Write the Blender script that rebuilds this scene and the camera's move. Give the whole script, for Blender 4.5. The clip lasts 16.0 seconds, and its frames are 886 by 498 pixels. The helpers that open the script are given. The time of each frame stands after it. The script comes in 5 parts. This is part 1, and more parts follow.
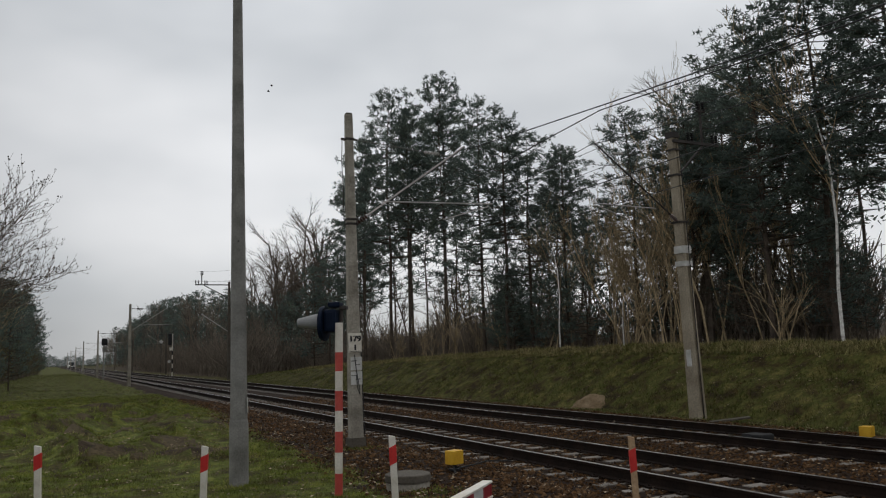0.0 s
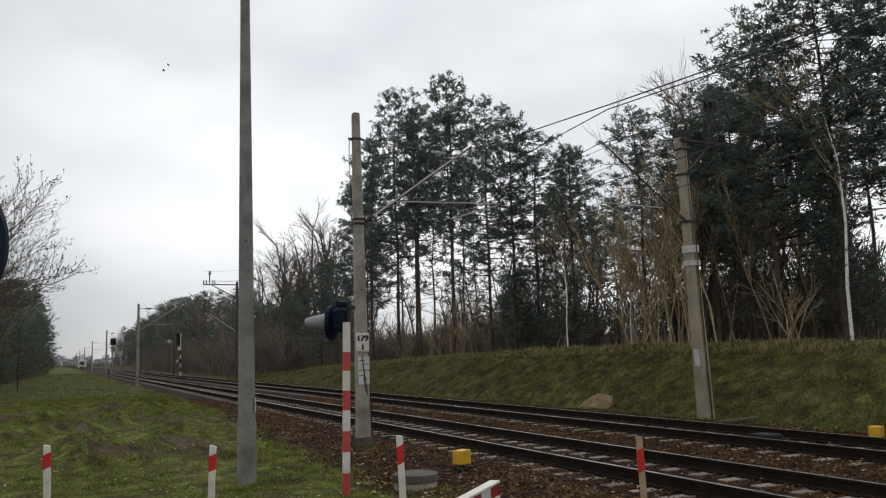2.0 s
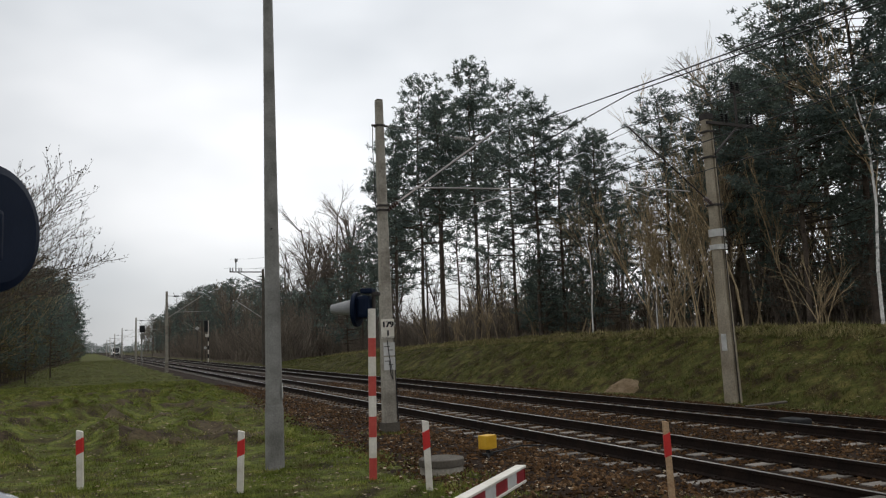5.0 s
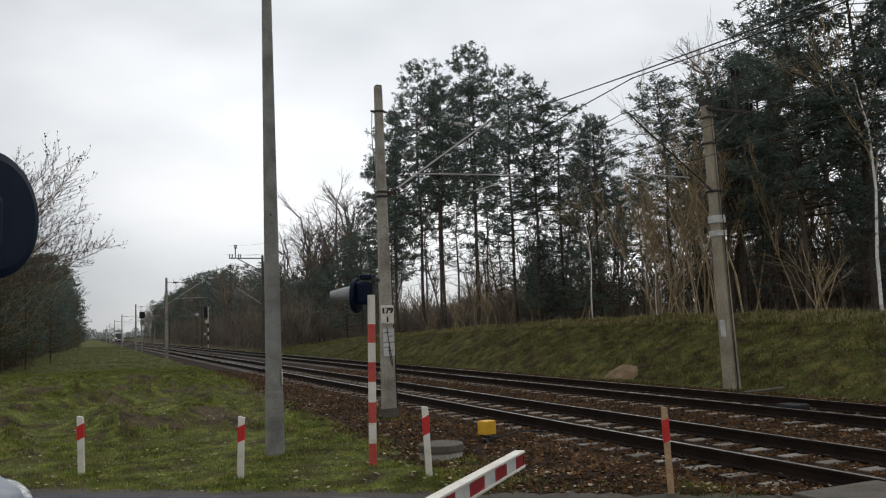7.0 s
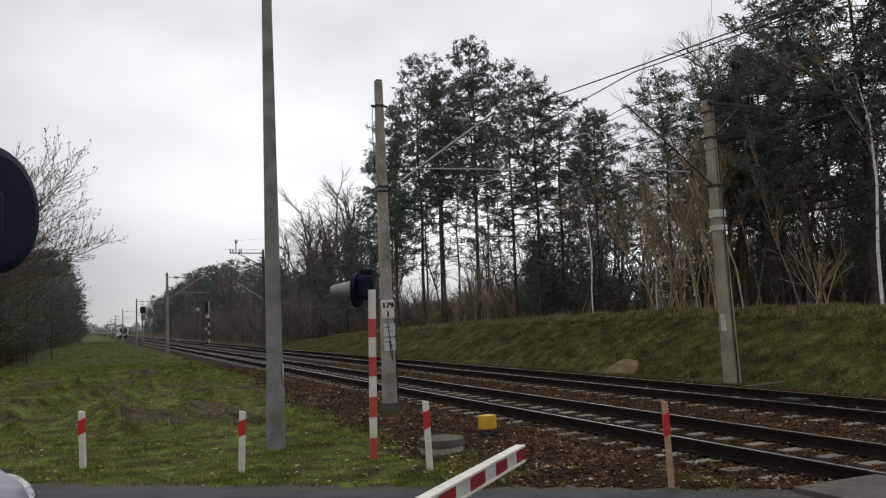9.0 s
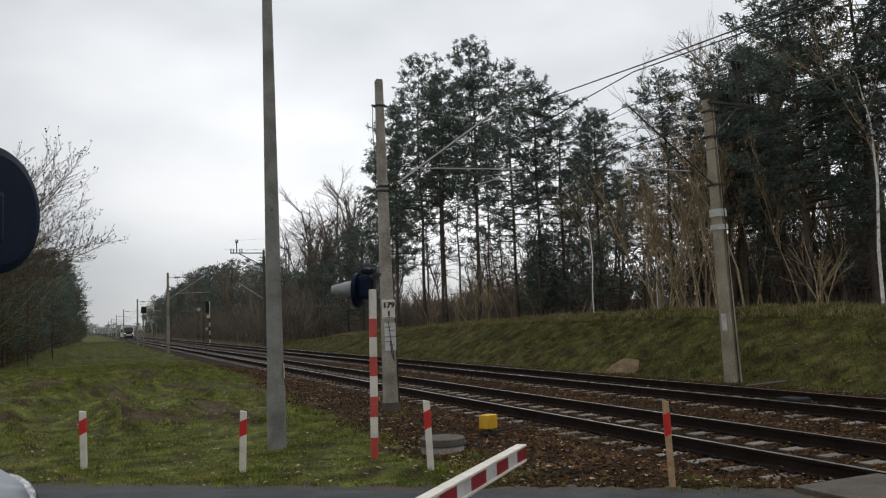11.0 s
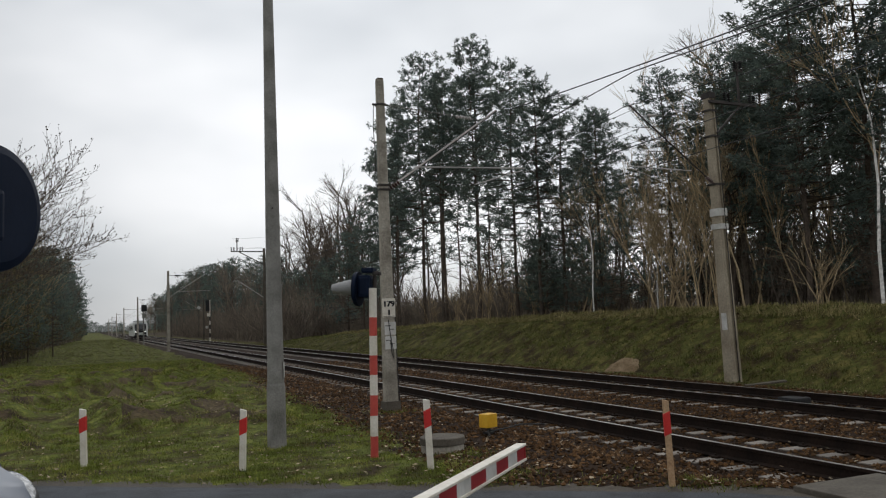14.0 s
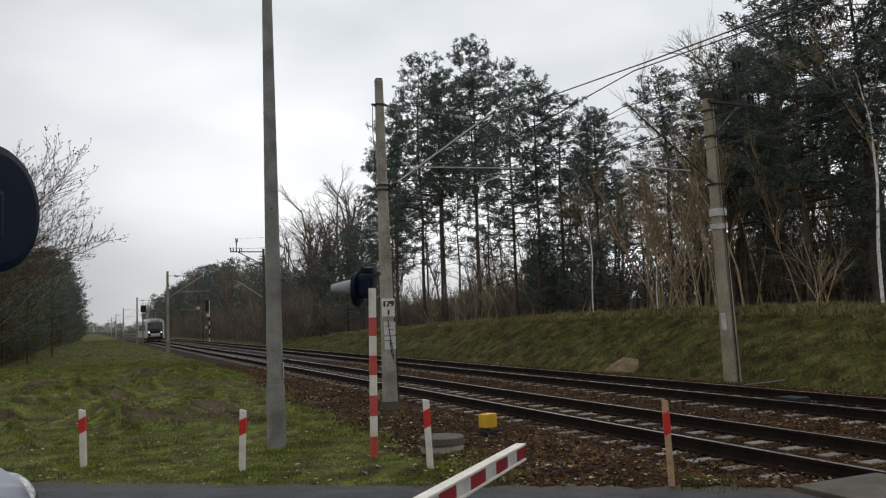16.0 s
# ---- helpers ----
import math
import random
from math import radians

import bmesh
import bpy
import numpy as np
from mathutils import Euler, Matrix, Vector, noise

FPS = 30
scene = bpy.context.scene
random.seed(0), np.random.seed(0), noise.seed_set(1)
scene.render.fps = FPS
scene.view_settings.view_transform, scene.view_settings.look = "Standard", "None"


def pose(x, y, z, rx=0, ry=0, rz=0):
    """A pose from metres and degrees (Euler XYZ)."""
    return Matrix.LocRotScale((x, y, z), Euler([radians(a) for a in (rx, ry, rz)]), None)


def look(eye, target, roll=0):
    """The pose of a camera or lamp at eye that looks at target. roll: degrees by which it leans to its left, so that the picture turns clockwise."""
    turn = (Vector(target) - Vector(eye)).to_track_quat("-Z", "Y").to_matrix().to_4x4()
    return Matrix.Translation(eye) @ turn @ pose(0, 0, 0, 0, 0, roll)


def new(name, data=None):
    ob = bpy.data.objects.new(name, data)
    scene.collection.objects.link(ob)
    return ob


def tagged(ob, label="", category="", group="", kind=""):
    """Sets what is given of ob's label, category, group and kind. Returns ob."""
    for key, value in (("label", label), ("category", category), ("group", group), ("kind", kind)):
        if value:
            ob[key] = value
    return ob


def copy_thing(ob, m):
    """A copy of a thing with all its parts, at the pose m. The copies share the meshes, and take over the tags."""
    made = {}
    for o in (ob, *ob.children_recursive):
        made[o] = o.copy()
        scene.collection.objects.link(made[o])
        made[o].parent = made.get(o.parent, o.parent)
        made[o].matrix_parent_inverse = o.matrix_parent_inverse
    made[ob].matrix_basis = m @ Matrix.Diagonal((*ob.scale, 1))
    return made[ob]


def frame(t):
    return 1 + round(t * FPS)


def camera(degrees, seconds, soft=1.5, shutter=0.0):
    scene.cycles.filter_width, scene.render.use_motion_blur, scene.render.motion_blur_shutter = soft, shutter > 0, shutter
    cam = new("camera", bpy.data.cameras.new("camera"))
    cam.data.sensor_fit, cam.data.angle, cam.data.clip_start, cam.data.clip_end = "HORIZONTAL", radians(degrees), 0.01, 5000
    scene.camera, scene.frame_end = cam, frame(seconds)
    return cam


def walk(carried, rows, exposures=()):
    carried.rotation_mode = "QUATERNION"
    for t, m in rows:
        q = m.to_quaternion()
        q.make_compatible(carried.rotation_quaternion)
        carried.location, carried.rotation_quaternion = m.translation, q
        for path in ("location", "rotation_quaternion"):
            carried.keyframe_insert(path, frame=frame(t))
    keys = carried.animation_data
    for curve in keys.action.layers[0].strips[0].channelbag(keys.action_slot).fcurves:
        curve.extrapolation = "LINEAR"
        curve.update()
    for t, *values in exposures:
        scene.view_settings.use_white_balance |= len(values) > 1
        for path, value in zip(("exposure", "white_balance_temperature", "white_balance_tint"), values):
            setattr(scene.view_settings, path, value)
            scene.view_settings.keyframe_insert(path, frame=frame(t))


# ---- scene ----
EYE = 1.71
cam = camera(57.13, 16.0, soft=1.2)
PATH = [
    (0.0, pose(0, 0, EYE, 97.280, 1.776, -25.576)),
    (0.5, pose(0, 0, EYE, 97.295, 1.661, -25.413)),
    (1.0, pose(0, 0, EYE, 97.248, 1.591, -25.214)),
    (1.5, pose(0, 0, EYE, 97.315, 1.591, -25.204)),
    (2.0, pose(0, 0, EYE, 97.273, 1.770, -25.063)),
    (2.5, pose(0, 0, EYE, 97.125, 1.901, -24.760)),
    (3.0, pose(0, 0, EYE, 97.076, 1.969, -24.275)),
    (3.5, pose(0, 0, EYE, 96.816, 2.056, -23.839)),
    (4.0, pose(0, 0, EYE, 96.710, 2.036, -23.521)),
    (5.2, pose(0, 0, EYE, 96.250, 2.020, -23.300)),
    (6.3, pose(0, 0, EYE, 95.696, 2.012, -23.293)),
    (6.5, pose(0, 0, EYE, 95.539, 2.064, -23.338)),
    (7.0, pose(0, 0, EYE, 95.369, 2.036, -23.351)),
    (7.5, pose(0, 0, EYE, 95.051, 2.036, -23.351)),
    (8.0, pose(0, 0, EYE, 95.013, 2.023, -23.345)),
    (8.5, pose(0, 0, EYE, 95.016, 2.000, -23.328)),
    (9.0, pose(0, 0, EYE, 94.996, 2.077, -23.309)),
    (11.5, pose(0, 0, EYE, 94.970, 2.148, -23.257)),
    (12.0, pose(0, 0, EYE, 94.905, 2.110, -23.229)),
    (12.5, pose(0, 0, EYE, 94.892, 2.145, -23.222)),
    (13.0, pose(0, 0, EYE, 94.878, 2.095, -23.217)),
    (13.5, pose(0, 0, EYE, 94.901, 2.030, -23.212)),
    (14.0, pose(0, 0, EYE, 94.899, 2.013, -23.246)),
    (14.5, pose(0, 0, EYE, 94.900, 2.026, -23.225)),
    (15.0, pose(0, 0, EYE, 94.935, 2.130, -23.183)),
    (15.5, pose(0, 0, EYE, 94.900, 2.036, -23.278)),
    (16.0, pose(0, 0, EYE, 94.903, 2.078, -23.282)),
]
walk(cam, PATH, exposures=[(0.0, -0.37), (0.5, -0.2), (1.0, -0.08), (2.0, 0.0), (4.0, 0.0), (6.5, 0.0), (9.0, -0.03), (12.0, -0.06), (16.0, -0.05)])

# ---- world: overcast sky with soft cloud, one very wide weak sun ----
world = bpy.data.worlds.new("overcast_sky")
scene.world = world
world.use_nodes = True
wt = world.node_tree
wt.nodes.clear()
SUN_EL, SUN_AZ = radians(31), radians(34)


def wnode(kind, **kw):
    n = wt.nodes.new(kind)
    for k, v in kw.items():
        n.inputs[k].default_value = v
    return n


sky = wt.nodes.new("ShaderNodeTexSky")
sky.sky_type, sky.sun_disc = "NISHITA", False
sky.sun_elevation, sky.sun_rotation = SUN_EL, SUN_AZ
coord = wt.nodes.new("ShaderNodeTexCoord")
stretch = wt.nodes.new("ShaderNodeMapping")
stretch.inputs["Scale"].default_value = (1.0, 1.0, 2.2)
stretch.inputs["Location"].default_value = (0.35, 0.1, 0.0)
cloud = wnode("ShaderNodeTexNoise", Scale=1.7, Detail=4.0, Roughness=0.45)
ramp = wt.nodes.new("ShaderNodeValToRGB")
ramp.color_ramp.elements[0].position, ramp.color_ramp.elements[0].color = 0.34, (0.54, 0.57, 0.605, 1)
ramp.color_ramp.elements[1].position, ramp.color_ramp.elements[1].color = 0.62, (0.96, 0.97, 0.99, 1)
mid = ramp.color_ramp.elements.new(0.47)
mid.color = (0.72, 0.745, 0.775, 1)
scale_sky = wt.nodes.new("ShaderNodeVectorMath")
scale_sky.operation = "SCALE"
scale_sky.inputs["Scale"].default_value = 0.1
blend = wt.nodes.new("ShaderNodeMix")
blend.data_type = "RGBA"
blend.inputs["Factor"].default_value = 0.95
back = wnode("ShaderNodeBackground", Strength=1.0)
wout = wt.nodes.new("ShaderNodeOutputWorld")
wt.links.new(coord.outputs["Generated"], stretch.inputs["Vector"])
wt.links.new(stretch.outputs["Vector"], cloud.inputs["Vector"])
wt.links.new(cloud.outputs["Fac"], ramp.inputs["Fac"])
wt.links.new(sky.outputs["Color"], scale_sky.inputs[0])
wt.links.new(scale_sky.outputs["Vector"], blend.inputs["A"])
sunward = wt.nodes.new("ShaderNodeVectorMath")
sunward.operation = "DOT_PRODUCT"
sunward.inputs[1].default_value = (math.sin(SUN_AZ) * math.cos(SUN_EL), math.cos(SUN_AZ) * math.cos(SUN_EL), math.sin(SUN_EL))
glow = wt.nodes.new("ShaderNodeMapRange")
glow.inputs["From Min"].default_value, glow.inputs["From Max"].default_value = 0.70, 1.0
glow.inputs["To Min"].default_value, glow.inputs["To Max"].default_value = 0.82, 1.42
lit = wt.nodes.new("ShaderNodeVectorMath")
lit.operation = "SCALE"
wt.links.new(coord.outputs["Generated"], sunward.inputs[0])
wt.links.new(sunward.outputs["Value"], glow.inputs["Value"])
wt.links.new(ramp.outputs["Color"], lit.inputs[0])
wt.links.new(glow.outputs["Result"], lit.inputs["Scale"])
split = wt.nodes.new("ShaderNodeSeparateXYZ")
zenith = wt.nodes.new("ShaderNodeMapRange")
zenith.inputs["From Min"].default_value, zenith.inputs["From Max"].default_value = 0.36, 1.0
zenith.inputs["To Min"].default_value, zenith.inputs["To Max"].default_value = 0.97, 1.40
high = wt.nodes.new("ShaderNodeVectorMath")
high.operation = "SCALE"
wt.links.new(coord.outputs["Generated"], split.inputs["Vector"])
wt.links.new(split.outputs["Z"], zenith.inputs["Value"])
wt.links.new(lit.outputs["Vector"], high.inputs[0])
wt.links.new(zenith.outputs["Result"], high.inputs["Scale"])
wt.links.new(high.outputs["Vector"], blend.inputs["B"])
wt.links.new(blend.outputs["Result"], back.inputs["Color"])
wt.links.new(back.outputs["Background"], wout.inputs["Surface"])

sun_data = bpy.data.lights.new("sun", "SUN")
sun_data.energy, sun_data.angle, sun_data.color = 0.5, radians(40), (1.0, 0.97, 0.93)
sun = new("sun", sun_data)
sun.matrix_world = look((0, 0, 60), Vector((0, 0, 60)) - Vector((math.sin(SUN_AZ) * math.cos(SUN_EL), math.cos(SUN_AZ) * math.cos(SUN_EL), math.sin(SUN_EL))))


# ---- materials ----
def material(name, colors, scale=4.0, rough=0.8, metal=0.0, bump=0.15, fine=40.0, spread=(0.35, 0.65), random_mix=0.0, coat=0.0, spec=0.3, emit=0.0, grain=0.28, thin=0.0):
    """Noise between the colours at one scale, finer grain over it, relief from the grain; random_mix darkens or lightens by object."""
    m = bpy.data.materials.new(name)
    m.use_nodes = True
    nt = m.node_tree
    bsdf = nt.nodes["Principled BSDF"]
    tc = nt.nodes.new("ShaderNodeTexCoord")
    big = nt.nodes.new("ShaderNodeTexNoise")
    big.inputs["Scale"].default_value, big.inputs["Detail"].default_value = scale, 6.0
    small = nt.nodes.new("ShaderNodeTexNoise")
    small.inputs["Scale"].default_value, small.inputs["Detail"].default_value = fine, 4.0
    ramp = nt.nodes.new("ShaderNodeValToRGB")
    els = ramp.color_ramp.elements
    els[0].position, els[1].position = spread
    els[0].color, els[1].color = (*colors[0], 1), (*colors[-1], 1)
    for i, c in enumerate(colors[1:-1]):
        e = els.new(spread[0] + (spread[1] - spread[0]) * (i + 1) / (len(colors) - 1))
        e.color = (*c, 1)
    nt.links.new(tc.outputs["Object"], big.inputs["Vector"])
    nt.links.new(tc.outputs["Object"], small.inputs["Vector"])
    nt.links.new(big.outputs["Fac"], ramp.inputs["Fac"])
    value = nt.nodes.new("ShaderNodeMapRange")
    value.inputs["From Min"].default_value, value.inputs["From Max"].default_value = 0.25, 0.75
    value.inputs["To Min"].default_value, value.inputs["To Max"].default_value = 1 - grain, 1 + grain
    nt.links.new(small.outputs["Fac"], value.inputs["Value"])
    mul = nt.nodes.new("ShaderNodeVectorMath")
    mul.operation = "SCALE"
    nt.links.new(ramp.outputs["Color"], mul.inputs[0])
    nt.links.new(value.outputs["Result"], mul.inputs["Scale"])
    last = mul
    if random_mix:
        info = nt.nodes.new("ShaderNodeObjectInfo")
        isl = nt.nodes.new("ShaderNodeNewGeometry")
        add = nt.nodes.new("ShaderNodeMath")
        add.operation = "ADD"
        frac = nt.nodes.new("ShaderNodeMath")
        frac.operation = "FRACT"
        rng = nt.nodes.new("ShaderNodeMapRange")
        rng.inputs["To Min"].default_value, rng.inputs["To Max"].default_value = 1 - random_mix, 1 + random_mix
        nt.links.new(info.outputs["Random"], add.inputs[0])
        nt.links.new(isl.outputs["Random Per Island"], add.inputs[1])
        nt.links.new(add.outputs["Value"], frac.inputs[0])
        nt.links.new(frac.outputs["Value"], rng.inputs["Value"])
        last = nt.nodes.new("ShaderNodeVectorMath")
        last.operation = "SCALE"
        nt.links.new(mul.outputs["Vector"], last.inputs[0])
        nt.links.new(rng.outputs["Result"], last.inputs["Scale"])
    nt.links.new(last.outputs["Vector"], bsdf.inputs["Base Color"])
    if bump:
        b = nt.nodes.new("ShaderNodeBump")
        b.inputs["Strength"].default_value, b.inputs["Distance"].default_value = bump, 0.02
        nt.links.new(small.outputs["Fac"], b.inputs["Height"])
        nt.links.new(b.outputs["Normal"], bsdf.inputs["Normal"])
    bsdf.inputs["Roughness"].default_value = rough
    bsdf.inputs["Metallic"].default_value = metal
    bsdf.inputs["Specular IOR Level"].default_value = spec
    bsdf.inputs["Coat Weight"].default_value = coat
    if emit:
        bsdf.inputs["Emission Color"].default_value = (*colors[0], 1)
        bsdf.inputs["Emission Strength"].default_value = emit
    if thin:
        out = nt.nodes["Material Output"]
        through_light = nt.nodes.new("ShaderNodeBsdfTranslucent")
        mixed = nt.nodes.new("ShaderNodeMixShader")
        mixed.inputs["Fac"].default_value = thin
        nt.links.new(last.outputs["Vector"], through_light.inputs["Color"])
        nt.links.new(bsdf.outputs["BSDF"], mixed.inputs[1])
        nt.links.new(through_light.outputs["BSDF"], mixed.inputs[2])
        nt.links.new(mixed.outputs["Shader"], out.inputs["Surface"])
    return m


M_SOIL = material("dug_soil", [(0.030, 0.021, 0.012), (0.062, 0.044, 0.025), (0.085, 0.066, 0.036)], scale=2.2, fine=16, bump=1.0, rough=0.95, spec=0.1, grain=0.5)
M_GRASS = material("grass_soil", [(0.033, 0.024, 0.013), (0.064, 0.055, 0.018), (0.077, 0.092, 0.018), (0.132, 0.141, 0.029)], scale=2.1, fine=13, bump=1.0, rough=0.95, spread=(0.34, 0.64), grain=0.55, spec=0.1)
M_BANK = material("mossy_bank", [(0.028, 0.020, 0.010), (0.056, 0.044, 0.015), (0.062, 0.066, 0.017), (0.110, 0.096, 0.030)], scale=1.9, fine=11, bump=1.0, rough=0.95, spread=(0.36, 0.64), spec=0.1, grain=0.55)
M_BLADE = material("grass_blade", [(0.098, 0.071, 0.030), (0.101, 0.127, 0.023), (0.172, 0.196, 0.034), (0.247, 0.236, 0.071)], scale=1.9, fine=5, bump=0, rough=0.8, random_mix=0.3, spread=(0.34, 0.66), spec=0.15, thin=0.25, grain=0.4)
M_BANKBLADE = material("olive_bank_grass", [(0.113, 0.081, 0.038), (0.076, 0.091, 0.026), (0.124, 0.132, 0.039), (0.216, 0.184, 0.086)], scale=1.7, fine=5, bump=0, rough=0.85, random_mix=0.35, spread=(0.34, 0.66), spec=0.1, thin=0.25, grain=0.4)
M_DRY = material("dry_grass", [(0.32, 0.26, 0.13), (0.19, 0.18, 0.065)], scale=2, bump=0, random_mix=0.4, spec=0.1)
# Brown bed darkened: shade in the gaps between stones is put into its colour.
M_BALLAST = material("ballast_bed_gap_shade", [(0.015, 0.008, 0.005), (0.030, 0.017, 0.009)], scale=1.2, fine=22, bump=1.0, rough=0.95, spec=0.1)
M_STONE = material("ballast_stone", [(0.036, 0.018, 0.007), (0.074, 0.038, 0.015), (0.135, 0.082, 0.042)], scale=1.5, fine=18, bump=0.4, rough=0.9, random_mix=0.75, spread=(0.3, 0.75), spec=0.15)
M_SAND = material("bare_sand", [(0.15, 0.105, 0.06), (0.22, 0.16, 0.10)], scale=3, fine=20, bump=0.8, rough=0.95, spec=0.1)
M_ASPHALT = material("wet_asphalt", [(0.008, 0.011, 0.016), (0.032, 0.038, 0.048)], scale=2.2, fine=60, bump=0.5, rough=0.65, spec=0.22)
M_EDGE = material("muddy_verge", [(0.030, 0.022, 0.014), (0.055, 0.042, 0.026)], scale=2, fine=30, bump=0.6, rough=0.7)
M_RAIL = material("rusty_rail", [(0.013, 0.009, 0.007), (0.024, 0.015, 0.011)], scale=3, fine=30, rough=0.85, bump=0.2, spec=0.12)
M_RAILTOP = material("polished_rail_top", [(0.26, 0.25, 0.24), (0.38, 0.37, 0.36)], scale=2, fine=30, rough=0.38, metal=0.9, bump=0.05)
M_SLEEPER = material("concrete_sleeper", [(0.145, 0.123, 0.102), (0.255, 0.230, 0.200)], scale=3, fine=40, bump=0.4, rough=0.85, random_mix=0.25)
M_CONCRETE = material("weathered_concrete", [(0.20, 0.178, 0.145), (0.30, 0.272, 0.225), (0.375, 0.345, 0.29)], scale=2.2, fine=30, bump=0.35, rough=0.85)
M_CONCRETE_TAN = material("tan_weathered_concrete", [(0.24, 0.20, 0.145), (0.37, 0.32, 0.24)], scale=1.4, fine=28, bump=0.35, rough=0.85)
M_CONCRETE_DARK = material("damp_concrete", [(0.068, 0.058, 0.044), (0.112, 0.096, 0.076)], scale=2, fine=30, bump=0.35)
M_LAMP = material("mottled_grey_column", [(0.150, 0.145, 0.130), (0.215, 0.208, 0.190), (0.260, 0.252, 0.232)], scale=3.0, fine=45, bump=0.3, rough=0.8, grain=0.2)
M_WHITE = material("white_paint", [(0.60, 0.55, 0.46), (0.76, 0.72, 0.64)], scale=5, fine=40, bump=0.08, rough=0.5, grain=0.07)
M_OLDWHITE = material("dirty_white_paint", [(0.42, 0.41, 0.38), (0.60, 0.59, 0.56)], scale=4, fine=30, bump=0.1, rough=0.6, grain=0.07)
M_RED = material("red_paint", [(0.42, 0.055, 0.045), (0.52, 0.085, 0.065)], scale=5, fine=40, bump=0.08, rough=0.5, grain=0.07)
M_SIGNRED = material("bright_red_film", [(0.50, 0.022, 0.020), (0.58, 0.040, 0.034)], scale=5, fine=40, bump=0.05, rough=0.45, grain=0.1)
M_DARKRED = material("dark_red_film", [(0.22, 0.012, 0.018), (0.30, 0.02, 0.026)], scale=6, fine=40, bump=0.03, rough=0.35, grain=0.07)
M_WOODPOST = material("unpainted_wood", [(0.36, 0.22, 0.12), (0.46, 0.32, 0.19)], scale=6, fine=50, bump=0.2)
M_YELLOW = material("yellow_enamel", [(0.60, 0.33, 0.02), (0.72, 0.42, 0.035)], scale=6, fine=40, bump=0.05, rough=0.5, grain=0.07)
M_NAVY = material("navy_plastic", [(0.003, 0.008, 0.022), (0.006, 0.012, 0.029)], scale=4, fine=50, bump=0.03, rough=0.6, spec=0.12, grain=0.07)
M_BLACK = material("black_rubber", [(0.012, 0.012, 0.013), (0.02, 0.02, 0.02)], scale=5, fine=40, bump=0.1, rough=0.6)
M_HOOD = material("grey_hood", [(0.24, 0.24, 0.24), (0.33, 0.33, 0.32)], scale=4, fine=40, bump=0.03, rough=0.5, grain=0.07)
M_STEEL = material("tarnished_steel", [(0.13, 0.12, 0.11), (0.20, 0.19, 0.175)], scale=4, fine=40, bump=0.1, rough=0.6, metal=0.4)
M_DARKSTEEL = material("dark_rusty_steel", [(0.035, 0.030, 0.028), (0.06, 0.05, 0.045)], scale=4, fine=40, bump=0.1, rough=0.7)
M_TUBE = material("galvanised_tube", [(0.30, 0.29, 0.27), (0.40, 0.38, 0.35)], scale=4, fine=40, bump=0.05, rough=0.55)
M_WIRE = material("copper_wire_tarnished", [(0.03, 0.032, 0.034), (0.05, 0.05, 0.05)], scale=4, bump=0, rough=0.7)
M_PORCELAIN = material("brown_porcelain", [(0.05, 0.025, 0.018), (0.08, 0.04, 0.03)], scale=6, bump=0, rough=0.3, spec=0.5)
M_NEEDLE = material("pine_needles", [(0.080, 0.108, 0.098), (0.106, 0.136, 0.116), (0.138, 0.165, 0.125)], scale=0.9, fine=5, bump=0, rough=0.7, random_mix=0.35, spread=(0.3, 0.7), spec=0.3, thin=0.45)
M_BARK = material("pine_bark", [(0.058, 0.047, 0.039), (0.115, 0.090, 0.070)], scale=2.5, fine=16, bump=0.6, rough=0.95, spec=0.1)
M_TWIG = material("bare_twigs", [(0.092, 0.075, 0.061), (0.16, 0.13, 0.102)], scale=2, fine=10, bump=0, rough=0.9, random_mix=0.3, spec=0.1)
M_SCRUB = material("grey_brown_scrub", [(0.130, 0.108, 0.086), (0.225, 0.188, 0.148)], scale=0.6, fine=6, bump=0, rough=0.9, random_mix=0.3, spec=0.1)
M_TAN = material("tan_stems", [(0.250, 0.190, 0.115), (0.413, 0.319, 0.194)], scale=2, fine=10, bump=0, rough=0.9, random_mix=0.35, spec=0.1)
M_BIRCH = material("birch_bark", [(0.20, 0.19, 0.17), (0.55, 0.53, 0.50), (0.68, 0.66, 0.62)], scale=5, fine=12, bump=0.2, rough=0.8, spread=(0.3, 0.5))
M_LEAF = material("young_leaves", [(0.078, 0.087, 0.040), (0.129, 0.118, 0.050), (0.207, 0.168, 0.084)], scale=0.7, fine=6, bump=0, rough=0.85, random_mix=0.45, spec=0.1, thin=0.3)
M_DEADLEAF = material("dead_leaves", [(0.16, 0.11, 0.065), (0.36, 0.29, 0.20)], scale=2, bump=0, rough=0.8, random_mix=0.5)
M_LITTER = material("forest_floor", [(0.035, 0.026, 0.018), (0.075, 0.055, 0.035)], scale=1.2, fine=12, bump=0.8, rough=0.95, spec=0.1)
M_GLASS_DARK = material("dark_windscreen", [(0.010, 0.012, 0.014), (0.016, 0.018, 0.02)], scale=2, bump=0, rough=0.12, spec=0.6)
M_TRAIN = material("white_train_paint", [(0.62, 0.63, 0.60), (0.72, 0.72, 0.69)], scale=2, fine=30, bump=0.02, rough=0.35, grain=0.07)
M_TRAINGREY = material("grey_train_roof", [(0.22, 0.25, 0.25), (0.30, 0.33, 0.33)], scale=2, fine=30, bump=0.05, rough=0.6)
M_LIGHT = material("headlamp_lit", [(1.0, 0.97, 0.88), (1.0, 0.97, 0.88)], bump=0, emit=2.5)
M_SILVER = material("silver_car_paint", [(0.085, 0.105, 0.14), (0.11, 0.13, 0.17)], scale=2, fine=300, bump=0.01, rough=0.42, metal=0.2, coat=0.25, grain=0.07)
